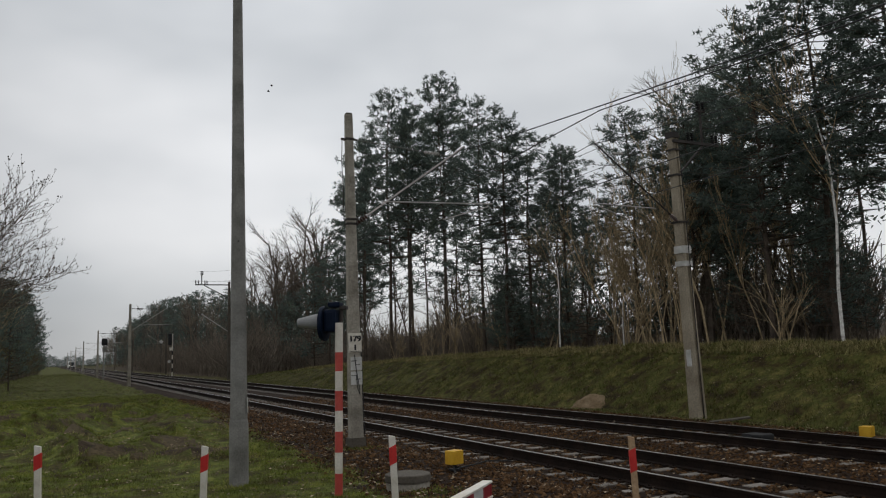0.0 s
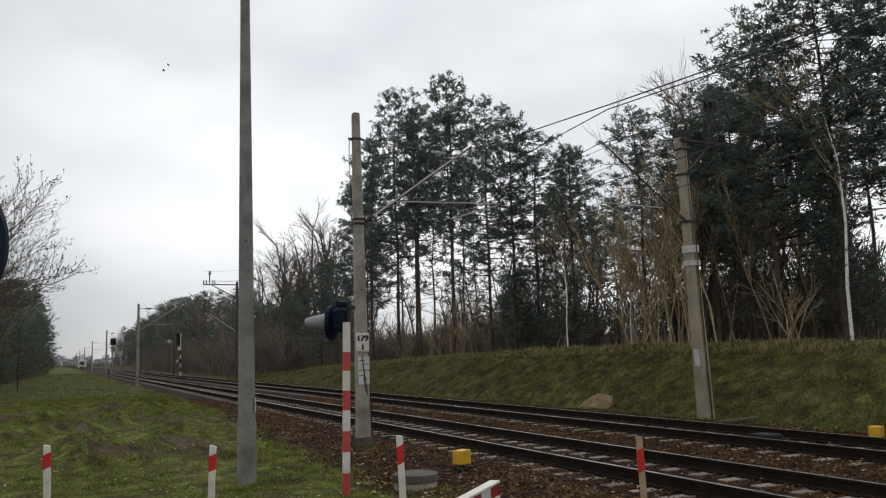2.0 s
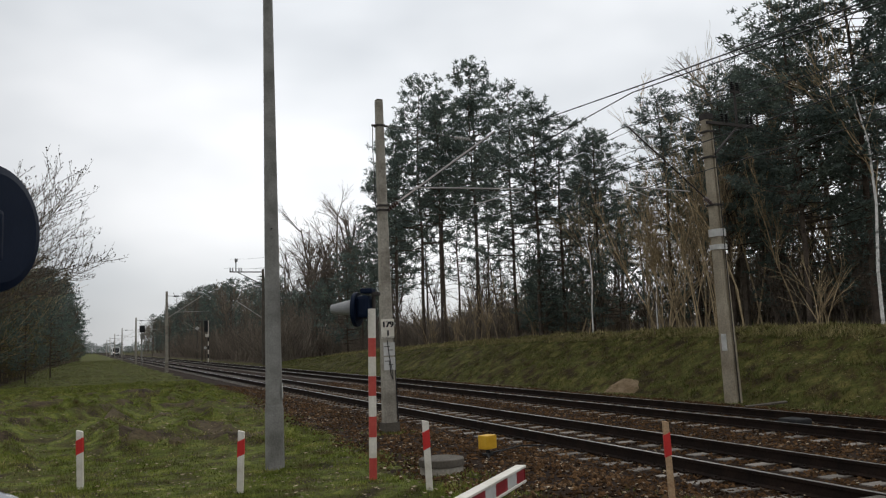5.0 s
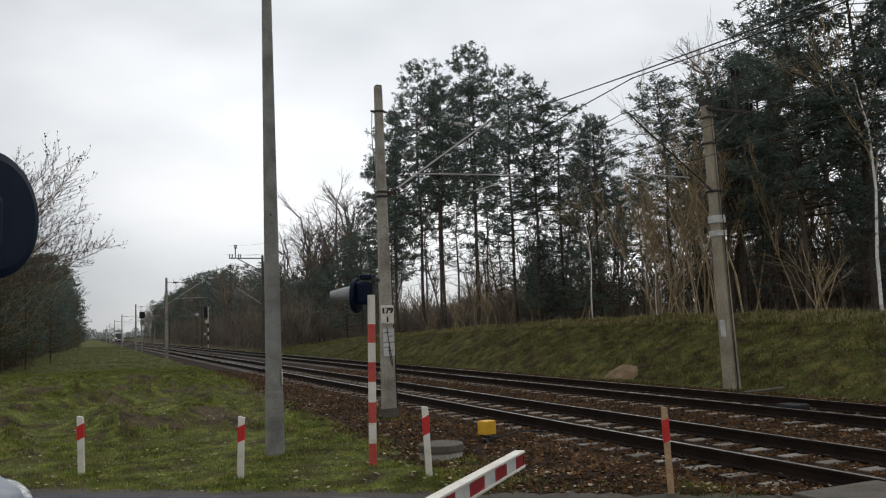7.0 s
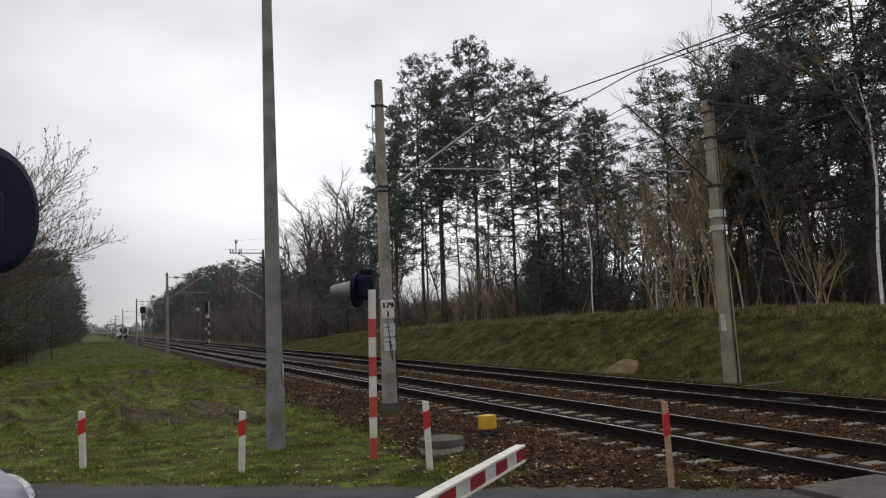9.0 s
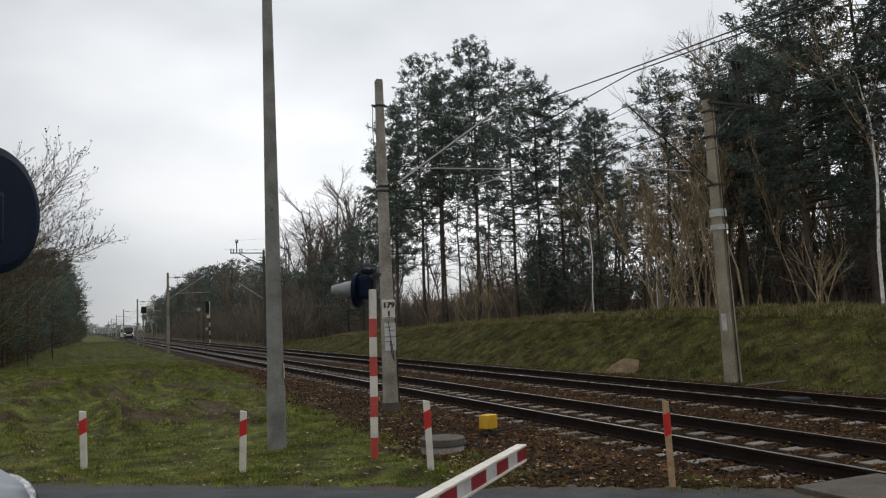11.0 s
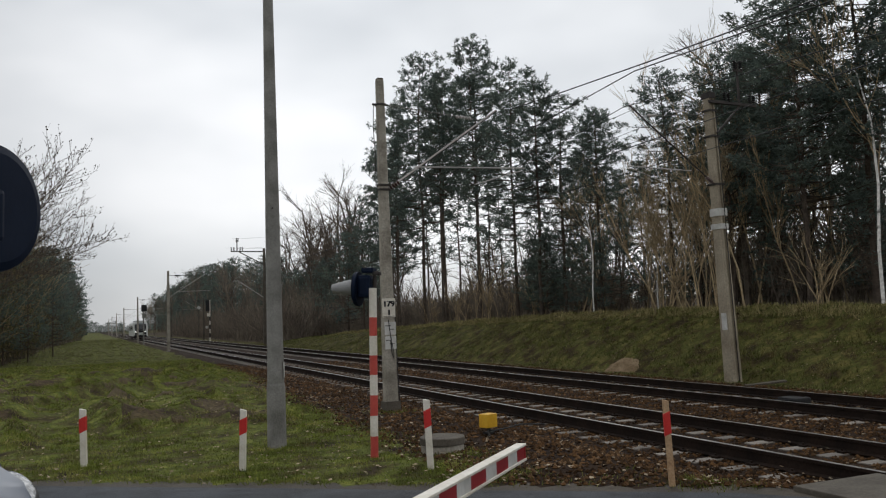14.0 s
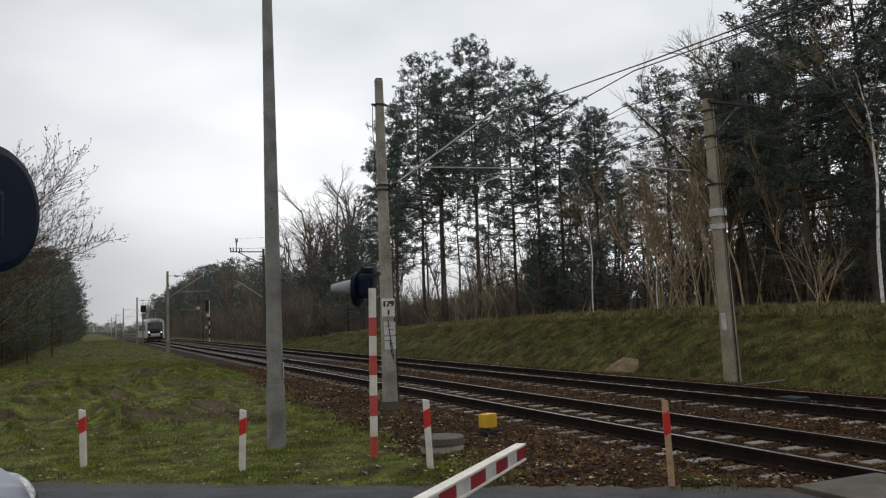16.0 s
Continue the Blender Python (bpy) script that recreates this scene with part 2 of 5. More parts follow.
M_LENS = material("clear_headlight", [(0.16, 0.17, 0.18), (0.55, 0.55, 0.55)], scale=16, fine=60, bump=0.3, rough=0.2, spec=0.4, coat=0.2)


# ---- mesh helpers ----
def mesh_ob(name, verts, faces, mat, parent=None, label="", smooth=False):
    me = bpy.data.meshes.new(name)
    me.from_pydata(verts, [], faces)
    me.materials.append(mat)
    if smooth:
        me.shade_smooth()
    ob = new(name, me)
    ob.parent = parent
    if label:
        ob["label"] = label
    return ob


def part(name, bm, mat, parent=None, label="", smooth=False):
    """Links a bmesh as one mesh object under a thing or a part."""
    bmesh.ops.recalc_face_normals(bm, faces=bm.faces)
    me = bpy.data.meshes.new(name)
    bm.to_mesh(me)
    bm.free()
    for x in (mat if isinstance(mat, (list, tuple)) else [mat]):
        me.materials.append(x)
    if smooth:
        me.shade_smooth()
    ob = new(name, me)
    ob.parent = parent
    if label:
        ob["label"] = label
    return ob


def empty(name, m, label, category, group="", kind=""):
    ob = new(name)
    ob.empty_display_size = 0.2
    ob.matrix_basis = m
    return tagged(ob, label, category, group, kind)


def box(bm, cx, cy, cz, sx, sy, sz, bevel=0.0, turn=None, slot=0):
    """A bevelled box about a centre, with an optional turn matrix."""
    m = Matrix.Translation((cx, cy, cz)) @ (turn.to_4x4() if turn else Matrix.Identity(4)) @ Matrix.Diagonal((sx, sy, sz, 1))
    made = bmesh.ops.create_cube(bm, size=1.0, matrix=m)["verts"]
    if bevel:
        edges = list({e for v in made for e in v.link_edges})
        made = bmesh.ops.bevel(bm, geom=edges, offset=bevel, segments=2, affect="EDGES", profile=0.6)["verts"]
    if slot:
        for f in {f for v in made for f in v.link_faces}:
            f.material_index = slot
    return bm


def tube(bm, pts, radii, sides=8, cap=True, slot=0):
    """A tube through points with a radius at each."""
    rings, ref = [], Vector((0.31, 0.17, 0.93)).normalized()
    pts = [Vector(p) for p in pts]
    for i, p in enumerate(pts):
        d = (pts[min(i + 1, len(pts) - 1)] - pts[max(i - 1, 0)]).normalized()
        if abs(d.dot(ref)) > 0.95:
            ref = Vector((0.9, 0.3, 0.1)).normalized()
        a = d.cross(ref).normalized()
        b = d.cross(a)
        r = radii[i] if isinstance(radii, (list, tuple)) else radii
        rings.append([bm.verts.new(p + (a * math.cos(2 * math.pi * k / sides) + b * math.sin(2 * math.pi * k / sides)) * r) for k in range(sides)])
    for lo, hi in zip(rings, rings[1:]):
        for k in range(sides):
            f = bm.faces.new((lo[k], lo[(k + 1) % sides], hi[(k + 1) % sides], hi[k]))
            f.material_index = slot
    if cap:
        bm.faces.new(rings[0]).material_index = slot
        bm.faces.new(rings[-1][::-1]).material_index = slot
    return bm


def lathe(bm, profile, sides=20, m=Matrix.Identity(4), slot=0):
    """Turns (radius, height) pairs about z."""
    rings = []
    for r, z in profile:
        rings.append([bm.verts.new(m @ Vector((r * math.cos(2 * math.pi * k / sides), r * math.sin(2 * math.pi * k / sides), z))) for k in range(sides)])
    for lo, hi in zip(rings, rings[1:]):
        for k in range(sides):
            bm.faces.new((lo[k], lo[(k + 1) % sides], hi[(k + 1) % sides], hi[k])).material_index = slot
    bm.faces.new(rings[0][::-1]).material_index = slot
    bm.faces.new(rings[-1]).material_index = slot
    return bm


def step(a, b, x):
    t = min(1.0, max(0.0, (x - a) / (b - a)))
    return t * t * (3 - 2 * t)


# ---- the lie of the land ----
# rails run along +y; the rail heads lie at z = 0. The road cuts them askew.
RU, RN = Vector((0.8137, -0.5813, 0)), Vector((0.5813, 0.8137, 0))
ROAD_NEAR, ROAD_FAR = 2.55, 8.56
RAIL_X = (7.41, 8.915, 11.56, 13.065)
BANK_FOOT, BANK_TOP = 15.75, 19.2
CREST = ((-40, 1.5), (12, 1.58), (25, 1.73), (33, 1.66), (43, 1.45), (58, 1.05), (73, 0.55), (86, 0.02), (110, -0.1), (900, -0.1))


def crest(y):
    for (a, u), (b, v) in zip(CREST, CREST[1:]):
        if a <= y <= b:
            return u + (v - u) * (y - a) / (b - a)
    return CREST[0][1] if y < 0 else CREST[-1][1]


def rooting(x, y):
    """Low heaps of turned-up turf in the meadow, 0 to 1."""
    reach = step(12.8, 15.5, y) * (1 - step(30, 44, y)) * (1 - step(2.6, 4.6, x - 0.05 * (y - 15)))
    ridge = 1 - abs(noise.noise(Vector((x * 0.62 - y * 0.16 + 9, y * 0.34 + x * 0.1, 1.3)))) * 2.6
    return reach * max(0.0, ridge) * (0.55 + 0.45 * noise.noise(Vector((x * 1.9, y * 1.6, 8.8))))


def land(x, y):
    n = noise.noise(Vector((x * 0.35, y * 0.35, 3.1))) * 0.07 + noise.noise(Vector((x * 1.1, y * 1.1, 7.7))) * 0.035
    road = Vector((x, y, 0)).dot(RN)
    onroad = step(ROAD_NEAR - 1.0, ROAD_NEAR - 0.2, road) * (1 - step(ROAD_FAR + 0.1, ROAD_FAR + 1.0, road))
    verge = 1 - step(4.2, 5.3, x)
    lump = rooting(x, y) * 0.48 + 0.10 * abs(noise.noise(Vector((x * 1.7 + y * 0.4, y * 1.2, 4.4)))) * step(12.5, 16, y) * (1 - step(40, 60, y))
    z = -0.03 + n * verge + lump * verge
    z = z * verge + (1 - verge) * -0.03
    bed = step(5.5, 6.6, x) * (1 - step(14.7, 14.9, x)*0.1)
    z = z * (1 - bed) + bed * -0.195
    if x > 14.9:
        t = min(1.0, max(0.0, (x - BANK_FOOT) / (BANK_TOP - BANK_FOOT)))
        rise = t ** 0.85 if t < 0.75 else 0.783 + 0.217 * step(0.6, 1.25, t) / step(0.6, 1.25, 1.0)
        z = -0.215 + (crest(y) + 0.215) * min(1.0, rise) + n * 1.2 * t + (0.11 * noise.noise(Vector((x * 1.5, y * 0.9, 2.2))) + 0.06 * noise.noise(Vector((x * 2.9, y * 2.3, 5.2)))) * step(0, 0.3, t) * (1 - step(60, 90, y))
        if x > BANK_TOP + 4:
            z -= 0.02 * min(12, x - BANK_TOP - 4) * (1 if y < 70 else 0)
        far = step(110, 260, y)
        z += far * 0.03 * max(0, x - 22)
    return z * (1 - onroad) + onroad * -0.06


def ground_sheet():
    xs = sorted(set([-900, -500, -250, -120, -60] + [-40 + i * 1.0 for i in range(31)] + [-9.5 + 0.25 * i for i in range(120)] + [20.5 + i for i in range(30)] + [60, 80, 120, 200, 400, 900]))
    ys = sorted(set([-600, -200, -80, -40, -20, -10] + [-6 + 0.3 * i for i in range(160)] + [42 + i * 1.0 for i in range(60)] + [105 + 6 * i for i in range(30)] + [300, 400, 600, 900, 1500]))
    verts = [(x, y, land(x, y)) for y in ys for x in xs]
    w = len(xs)
    faces, slots = [], []
    for j in range(len(ys) - 1):
        for i in range(w - 1):
            faces.append((j * w + i, j * w + i + 1, (j + 1) * w + i + 1, (j + 1) * w + i))
            x, y = (xs[i] + xs[i + 1]) / 2, (ys[j] + ys[j + 1]) / 2
            wob = noise.noise(Vector((x * 0.9, y * 0.9, 0))) * 0.45
            edge = 4.0 + 1.2 * step(16, 34, y)
            if y < 12:
                edge = 3.95
            side = x * RN.x + y * RN.y
            if ROAD_NEAR - 0.5 < side < ROAD_FAR + 0.14 + wob * 0.2 and x < 6.4:
                slots.append(4)
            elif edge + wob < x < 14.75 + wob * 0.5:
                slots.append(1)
            elif x > (19.9 if y < 84 else 16.6) + wob and y < 400 or x < -4.5 + wob and y > 30:
                slots.append(2)
            elif x < 4 and rooting(x, y) > 0.30 and noise.noise(Vector((x * 1.1, y * 0.8, 6.6))) > 0.10:
                slots.append(5)
            else:
                slots.append(3 if x > 14 else 0)
    ob = mesh_ob("ground", verts, faces, M_GRASS, smooth=True)
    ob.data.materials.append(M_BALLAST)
    ob.data.materials.append(M_LITTER)
    ob.data.materials.append(M_BANK)
    ob.data.materials.append(M_EDGE)
    ob.data.materials.append(M_SOIL)
    ob.data.polygons.foreach_set("material_index", slots)
    return tagged(ob, "uneven grassy ground with a stony track bed", "ground", kind="structure")


ground = ground_sheet()


def road():
    bm = bmesh.new()
    n_cols, length = 90, 60
    rows = []
    for i in range(n_cols + 1):
        u = -40 + (length + 30) * i / n_cols
        row = []
        for k in range(9):
            v = ROAD_NEAR + (ROAD_FAR - ROAD_NEAR) * k / 8
            if k in (0, 8):
                v += 0.06 * noise.noise(Vector((u * 1.7, k, 0)))
            p = RU * u + RN * v
            z = -0.005 + 0.03 * (1 - ((k - 4) / 4) ** 2)
            if p.x > 6.1:
                z = -0.03 if p.x < 14.2 else z
            row.append(bm.verts.new((p.x, p.y, z if k not in (0, 8) else z - 0.07)))
        rows.append(row)
    for a, b in zip(rows, rows[1:]):
        for k in range(8):
            if 6.25 < (a[k].co.x + b[k].co.x) / 2 < 14.3:
                continue
            bm.faces.new((a[k], b[k], b[k + 1], a[k + 1]))
    return tagged(part("road", bm, M_ASPHALT, smooth=True), "dark worn asphalt road crossing the railway", "road", kind="structure")


road()


# ---- railway ----
SLEEPER_STEP = 0.62


def rail_mesh(y0, y1):
    prof = [(-0.075, -0.172), (0.075, -0.172), (0.075, -0.160), (0.010, -0.145), (0.008, -0.042), (0.036, -0.034), (0.036, -0.004), (0.030, 0.0), (-0.030, 0.0), (-0.036, -0.004), (-0.036, -0.034), (-0.008, -0.042), (-0.010, -0.145), (-0.075, -0.160)]
    ys = [y0 + (y1 - y0) * i / 12 for i in range(13)]
    verts = [(x, y, z) for y in ys for x, z in prof]
    n = len(prof)
    faces, slots = [], []
    for j in range(12):
        for k in range(n):
            faces.append((j * n + k, j * n + (k + 1) % n, (j + 1) * n + (k + 1) % n, (j + 1) * n + k))
            slots.append(1 if k == 7 else 0)
    me = bpy.data.meshes.new("rail")
    me.from_pydata(verts, [], faces)
    me.materials.append(M_RAIL)
    me.materials.append(M_RAILTOP)
    me.polygons.foreach_set("material_index", slots)
    return me


def sleeper_bm():
    bm = bmesh.new()
    for sx in (-0.78, 0.78):
        box(bm, sx, 0, -0.255, 0.98, 0.215, 0.15)
    box(bm, 0, 0, -0.275, 0.75, 0.19, 0.14)
    for v in bm.verts:
        if v.co.z > -0.25:
            v.co.y *= 0.86
    return bm


def clip_bm():
    bm = bmesh.new()
    for sx in (-0.7525, 0.7525):
        for o in (-0.105, 0.105):
            box(bm, sx + o, 0, -0.166, 0.075, 0.11, 0.03, 0.008)
            tube(bm, [(sx + o, 0, -0.18), (sx + o, 0, -0.125)], 0.016, 6)
    return bm


RAIL_DATA = rail_mesh(-35, 420)


def track(cx, label):
    tr = empty("railway_track", Matrix.Translation((cx, 0, 0)), label, "railway track", "railway tracks")
    for dx in (-0.7525, 0.7525):
        r = new("rail", RAIL_DATA)
        r.parent, r.location = tr, (dx, 0, 0)
    return tr


TRACK_NEAR = track((RAIL_X[0] + RAIL_X[1]) / 2, "rusty steel railway track on pale concrete sleepers")
TRACK_FAR = track((RAIL_X[2] + RAIL_X[3]) / 2, "second rusty railway track beside the grassy bank")


def crossing_panels():
    """Concrete panels between and beside the rails where the road crosses."""
    plates = empty("level_crossing_surface", Matrix.Identity(4), "grey concrete level crossing panels between the rails", "crossing panels")
    for cx in ((RAIL_X[0] + RAIL_X[1]) / 2, (RAIL_X[2] + RAIL_X[3]) / 2):
        for x0, x1 in ((cx - 1.95, cx - 0.80), (cx - 0.66, cx + 0.66), (cx + 0.80, cx + 1.95)):
            for k in range(6):
                bm = bmesh.new()
                y1 = 6.06 - k * 1.2 - (0.0 if cx < 10 else 1.6)
                box(bm, (x0 + x1) / 2, y1 - 0.595, -0.09, x1 - x0, 1.19, 0.16, 0.015)
                part("panel", bm, M_CONCRETE_DARK, plates)
    return plates


crossing_panels()


# ---- poles ----
def square_taper(bm, h, w0, d0, w1, d1, groove=0.0, z0=-0.4):
    """A tapered concrete shaft; groove sinks a channel into the two faces along x."""
    zs = [z0 + (h - z0) * i / 6 for i in range(7)]
    rings = []
    for z in zs:
        t = (z - z0) / (h - z0)
        w, d = w0 + (w1 - w0) * t, d0 + (d1 - d0) * t
        c = 0.12 * w
        g = groove * w
        pts = [(-w / 2, -d / 2 + c), (-w / 2 + c, -d / 2)]
        if groove:
            pts += [(-w * 0.18, -d / 2), (-w * 0.14, -d / 2 + g), (w * 0.14, -d / 2 + g), (w * 0.18, -d / 2)]
        pts += [(w / 2 - c, -d / 2), (w / 2, -d / 2 + c), (w / 2, d / 2 - c), (w / 2 - c, d / 2), (-w / 2 + c, d / 2), (-w / 2, d / 2 - c)]
        rings.append([bm.verts.new((x, y, z)) for x, y in pts])
    n = len(rings[0])
    for lo, hi in zip(rings, rings[1:]):
        for k in range(n):
            bm.faces.new((lo[k], lo[(k + 1) % n], hi[(k + 1) % n], hi[k]))
    bm.faces.new(rings[0][::-1])
    bm.faces.new(rings[-1])
    return bm


def band(z, w, d, hgt=0.05):
    bm = bmesh.new()
    box(bm, 0, 0, z, w, d, hgt, 0.006)
    return bm


def insulator_bm(p, length=0.22, r=0.055, axis="z"):
    bm = bmesh.new()
    prof = []
    for i in range(5):
        z = length * i / 5
        prof += [(r * 0.45, z), (r, z + length * 0.08), (r * 0.45, z + length * 0.15)]
    turn = Matrix.Translation(p)
    if axis != "z":
        turn = turn @ Vector(axis).to_track_quat("Z", "Y").to_matrix().to_4x4()
    return lathe(bm, prof, 10, turn)


def text_bars(parent, rows, mat, m):
    """Plain bars that stand for writing that cannot be read."""
    for (x, z, w, h) in rows:
        bm = bmesh.new()
        box(bm, x, 0, z, w, 0.004, h)
        bmesh.ops.transform(bm, matrix=m, verts=bm.verts)
        part("mark", bm, mat, parent)


def cantilever(parent, side, z_low, z_tip, reach, z_reg, reg_a, reg_b, metal, look_of):
    """Sloping tube, tie, registration tube and insulators; side is +1 towards +x."""
    bm = bmesh.new()
    tube(bm, [(side * 0.12, 0, z_low), (side * reach, 0, z_tip)], 0.019, 8)
    part("cantilever_tube", bm, metal, parent, look_of)
    part("insulator", insulator_bm((side * 0.1, 0, z_low - 0.02), 0.3, 0.06, (side * reach, 0, z_tip - z_low)), M_PORCELAIN, parent, "brown porcelain insulator")
    bm = bmesh.new()
    z_tie = z_tip - 0.05
    tube(bm, [(side * 0.1, 0, z_tie), (side * (reach - 0.35), 0, z_tip - 0.25)], 0.009, 5)
    part("tie_rod", bm, M_STEEL, parent)
    part("insulator", insulator_bm((side * (reach - 0.95), 0, z_tip - 0.2), 0.35, 0.045, (side, 0, -0.05)), M_TUBE, parent)
    bm = bmesh.new()
    tube(bm, [(side * reg_a, 0, z_reg), (side * reg_b, 0, z_reg + 0.06)], 0.015, 7)
    tube(bm, [(side * (reg_b - 0.1), 0, z_reg), (side * (reg_b - 1.2), 0, z_reg - 0.32)], 0.012, 6)
    part("registration_arm", bm, M_TUBE, parent, "pale horizontal registration arm")


POLE_LABEL = "tapered grey concrete catenary mast beside the track"


def near_pole():
    po = empty("catenary_mast", pose(5.36, 15.2, -0.02, 0, -0.4, 0), "tall concrete catenary mast with a white kilometre plate", "catenary mast", "catenary masts")
    shaft = part("shaft", square_taper(bmesh.new(), 6.57, 0.275, 0.23, 0.145, 0.125), M_CONCRETE, po)
    part("cap", band(6.585, 0.12, 0.13, 0.03), M_CONCRETE_DARK, po)
    for z in (4.42, 4.33, 6.06):
        w = 0.275 - 0.13 * (z + 0.4) / 6.97
        part("clamp_band", band(z, w + 0.03, w + 0.02, 0.04), M_DARKSTEEL, po)
    bm = bmesh.new()
    box(bm, 0, 0, 6.06, 0.34, 0.03, 0.04, 0.004)
    part("clamp_bolt", bm, M_DARKSTEEL, po)
    bm = bmesh.new()
    tube(bm, [(-0.15, -0.02, 6.05), (-0.17, -0.02, 5.6), (-0.15, -0.03, 5.0), (-0.16, -0.05, 4.4)], 0.008, 5)
    part("earth_wire", bm, M_DARKSTEEL, po)
    cantilever(po, 1, 4.36, 6.12, 2.62, 4.82, 0.7, 3.25, M_TUBE, "sloping galvanised cantilever tube")
    part("footing", band(0.02, 0.32, 0.28, 0.30), M_CONCRETE_DARK, po, "damp concrete footing")
    bm = bmesh.new()
    box(bm, -0.01, -0.106, 1.98, 0.265, 0.012, 0.37, 0.005)
    pl = part("kilometre_plate", bm, M_WHITE, po, "white plate with black kilometre figures")
    for txt, z, size in (("179", 2.005, 0.16), ("1", 1.835, 0.16)):
        cu = bpy.data.curves.new("figures", "FONT")
        cu.body, cu.size, cu.align_x, cu.extrude = txt, size, "CENTER", 0.0015
        tmp = new("figures", cu)
        dg = bpy.context.evaluated_depsgraph_get()
        me = bpy.data.meshes.new_from_object(tmp.evaluated_get(dg))
        bpy.data.objects.remove(tmp)
        bold = bmesh.new()
        for shift in (-0.005, -0.0017, 0.0017, 0.005):
            bold.from_mesh(me)
            bmesh.ops.translate(bold, vec=(shift * 2, 0, shift * 0.08), verts=list(bold.verts)[-len(me.vertices):])
        ob = part("figures", bold, M_BLACK, pl)
        ob.matrix_basis = pose(-0.01, -0.116, z, 90, 0, 0)
    bm = bmesh.new()
    box(bm, -0.01, -0.113, 1.812, 0.24, 0.006, 0.008)
    part("plate_rule", bm, M_BLACK, pl)
    for z in (1.58, 1.30):
        bm = bmesh.new()
        box(bm, 0.005, -0.109, z, 0.232, 0.006, 0.25, 0.003)
        sh = part("painted_panel", bm, M_OLDWHITE, po, "faded white painted notice")
        text_bars(sh, [(-0.04, z + 0.05, 0.12, 0.02), (0.03, z - 0.02, 0.1, 0.02)], M_STEEL, pose(0, -0.113, 0))
    bm = bmesh.new()
    tube(bm, [(-0.03, -0.115, 1.75), (0.0, -0.122, 1.45), (0.05, -0.124, 1.15), (0.06, -0.125, 0.98), (0.02, -0.124, 1.1), (0.0, -0.12, 1.35)], 0.008, 5)
    tube(bm, [(0.118, -0.09, 2.2), (0.126, -0.1, 1.2), (0.132, -0.105, 0.6), (0.15, -0.12, 0.05)], 0.010, 5)
    part("cable", bm, M_BLACK, po, "loose black cable hanging on the shaft")
    return po


def bank_pole():
    po = empty("catenary_mast", pose(15.52, 16.9, -0.22, 0, -2.1, 8), "weathered concrete mast with line crossarm, foot of bank", "catenary mast", "catenary masts")
    part("shaft", square_taper(bmesh.new(), 7.62, 0.34, 0.38, 0.21, 0.225, groove=0.18), M_CONCRETE_TAN, po)
    for z, h in ((4.50, 0.20), (4.12, 0.14)):
        w = 0.415 - 0.16 * (z + 0.4) / 8
        part("white_band", band(z, w, w, h), M_OLDWHITE, po, "flaking white painted band")
    part("warning_plate", box(bmesh.new(), -0.172, -0.02, 1.6, 0.012, 0.16, 0.44, 0.004), M_OLDWHITE, po, "small white warning plate")
    for z in (5.25, 6.55, 7.25):
        w = 0.41 - 0.16 * (z + 0.4) / 8
        part("clamp_band", band(z, w + 0.03, w + 0.03, 0.05), M_DARKSTEEL, po)
    bm = bmesh.new()
    box(bm, 0.78, -0.16, 7.47, 1.9, 0.07, 0.08, 0.006)
    part("crossarm", bm, M_DARKSTEEL, po, "dark steel crossarm with insulators")
    part("cap", band(7.66, 0.25, 0.27, 0.16), M_DARKSTEEL, po, "dark tarred pole cap")
    bm = bmesh.new()
    tube(bm, [(0.05, -0.15, 6.62), (1.05, -0.15, 7.42)], 0.03, 6)
    part("brace", bm, M_DARKSTEEL, po)
    bm = bmesh.new()
    tube(bm, [(1.05, -0.16, 7.4), (1.07, -0.16, 8.62)], 0.035, 6)
    part("upright", bm, M_DARKSTEEL, po)
    bm = bmesh.new()
    box(bm, 1.1, -0.16, 8.42, 0.36, 0.06, 0.06, 0.005)
    part("crossarm", bm, M_DARKSTEEL, po)
    for x, z in ((0.46, 7.5), (0.62, 7.5), (1.5, 7.5), (1.66, 7.5), (0.99, 8.44), (1.22, 8.44)):
        part("insulator", insulator_bm((x, -0.16, z), 0.27, 0.06), M_BLACK, po, "dark glazed line insulator")
    cantilever(po, -1, 5.3, 7.2, 2.95, 5.6, 0.9, 3.15, M_DARKSTEEL, "dark sloping cantilever tube")
    bm = bmesh.new()
    tube(bm, [(0.0, -0.2, 7.2), (0.01, -0.2, 5.0), (0.0, -0.2, 2.5), (0.0, -0.2, 0.0)], 0.012, 5)
    part("cable", bm, M_BLACK, po)
    return po


def plain_pole(x, y, z, h, side=1, reach=2.6, mat=None):
    po = empty("catenary_mast", pose(x, y, z, 0, 0, 0), POLE_LABEL, "catenary mast", "catenary masts")
    part("shaft", square_taper(bmesh.new(), h, 0.25, 0.25, 0.16, 0.16), mat or M_CONCRETE, po)
    bm = bmesh.new()
    tube(bm, [(side * 0.1, 0, h - 2.0), (side * reach, 0, h - 0.35)], 0.022, 6)
    part("cantilever_tube", bm, M_TUBE, po)
    bm = bmesh.new()
    tube(bm, [(side * 0.1, 0, h - 0.35), (side * (reach - 0.2), 0, h - 0.4)], 0.02, 5)
    part("tie_rod", bm, M_DARKSTEEL, po)
    part("insulator", insulator_bm((side * 0.5, 0, h - 0.37), 0.4, 0.08, (side, 0, 0)), M_BLACK, po)
    bm = bmesh.new()
    tube(bm, [(side * 0.6, 0, h - 1.6), (side * (reach + 0.5), 0, h - 1.55)], 0.02, 5)
    part("registration_arm", bm, M_TUBE, po)
    return po


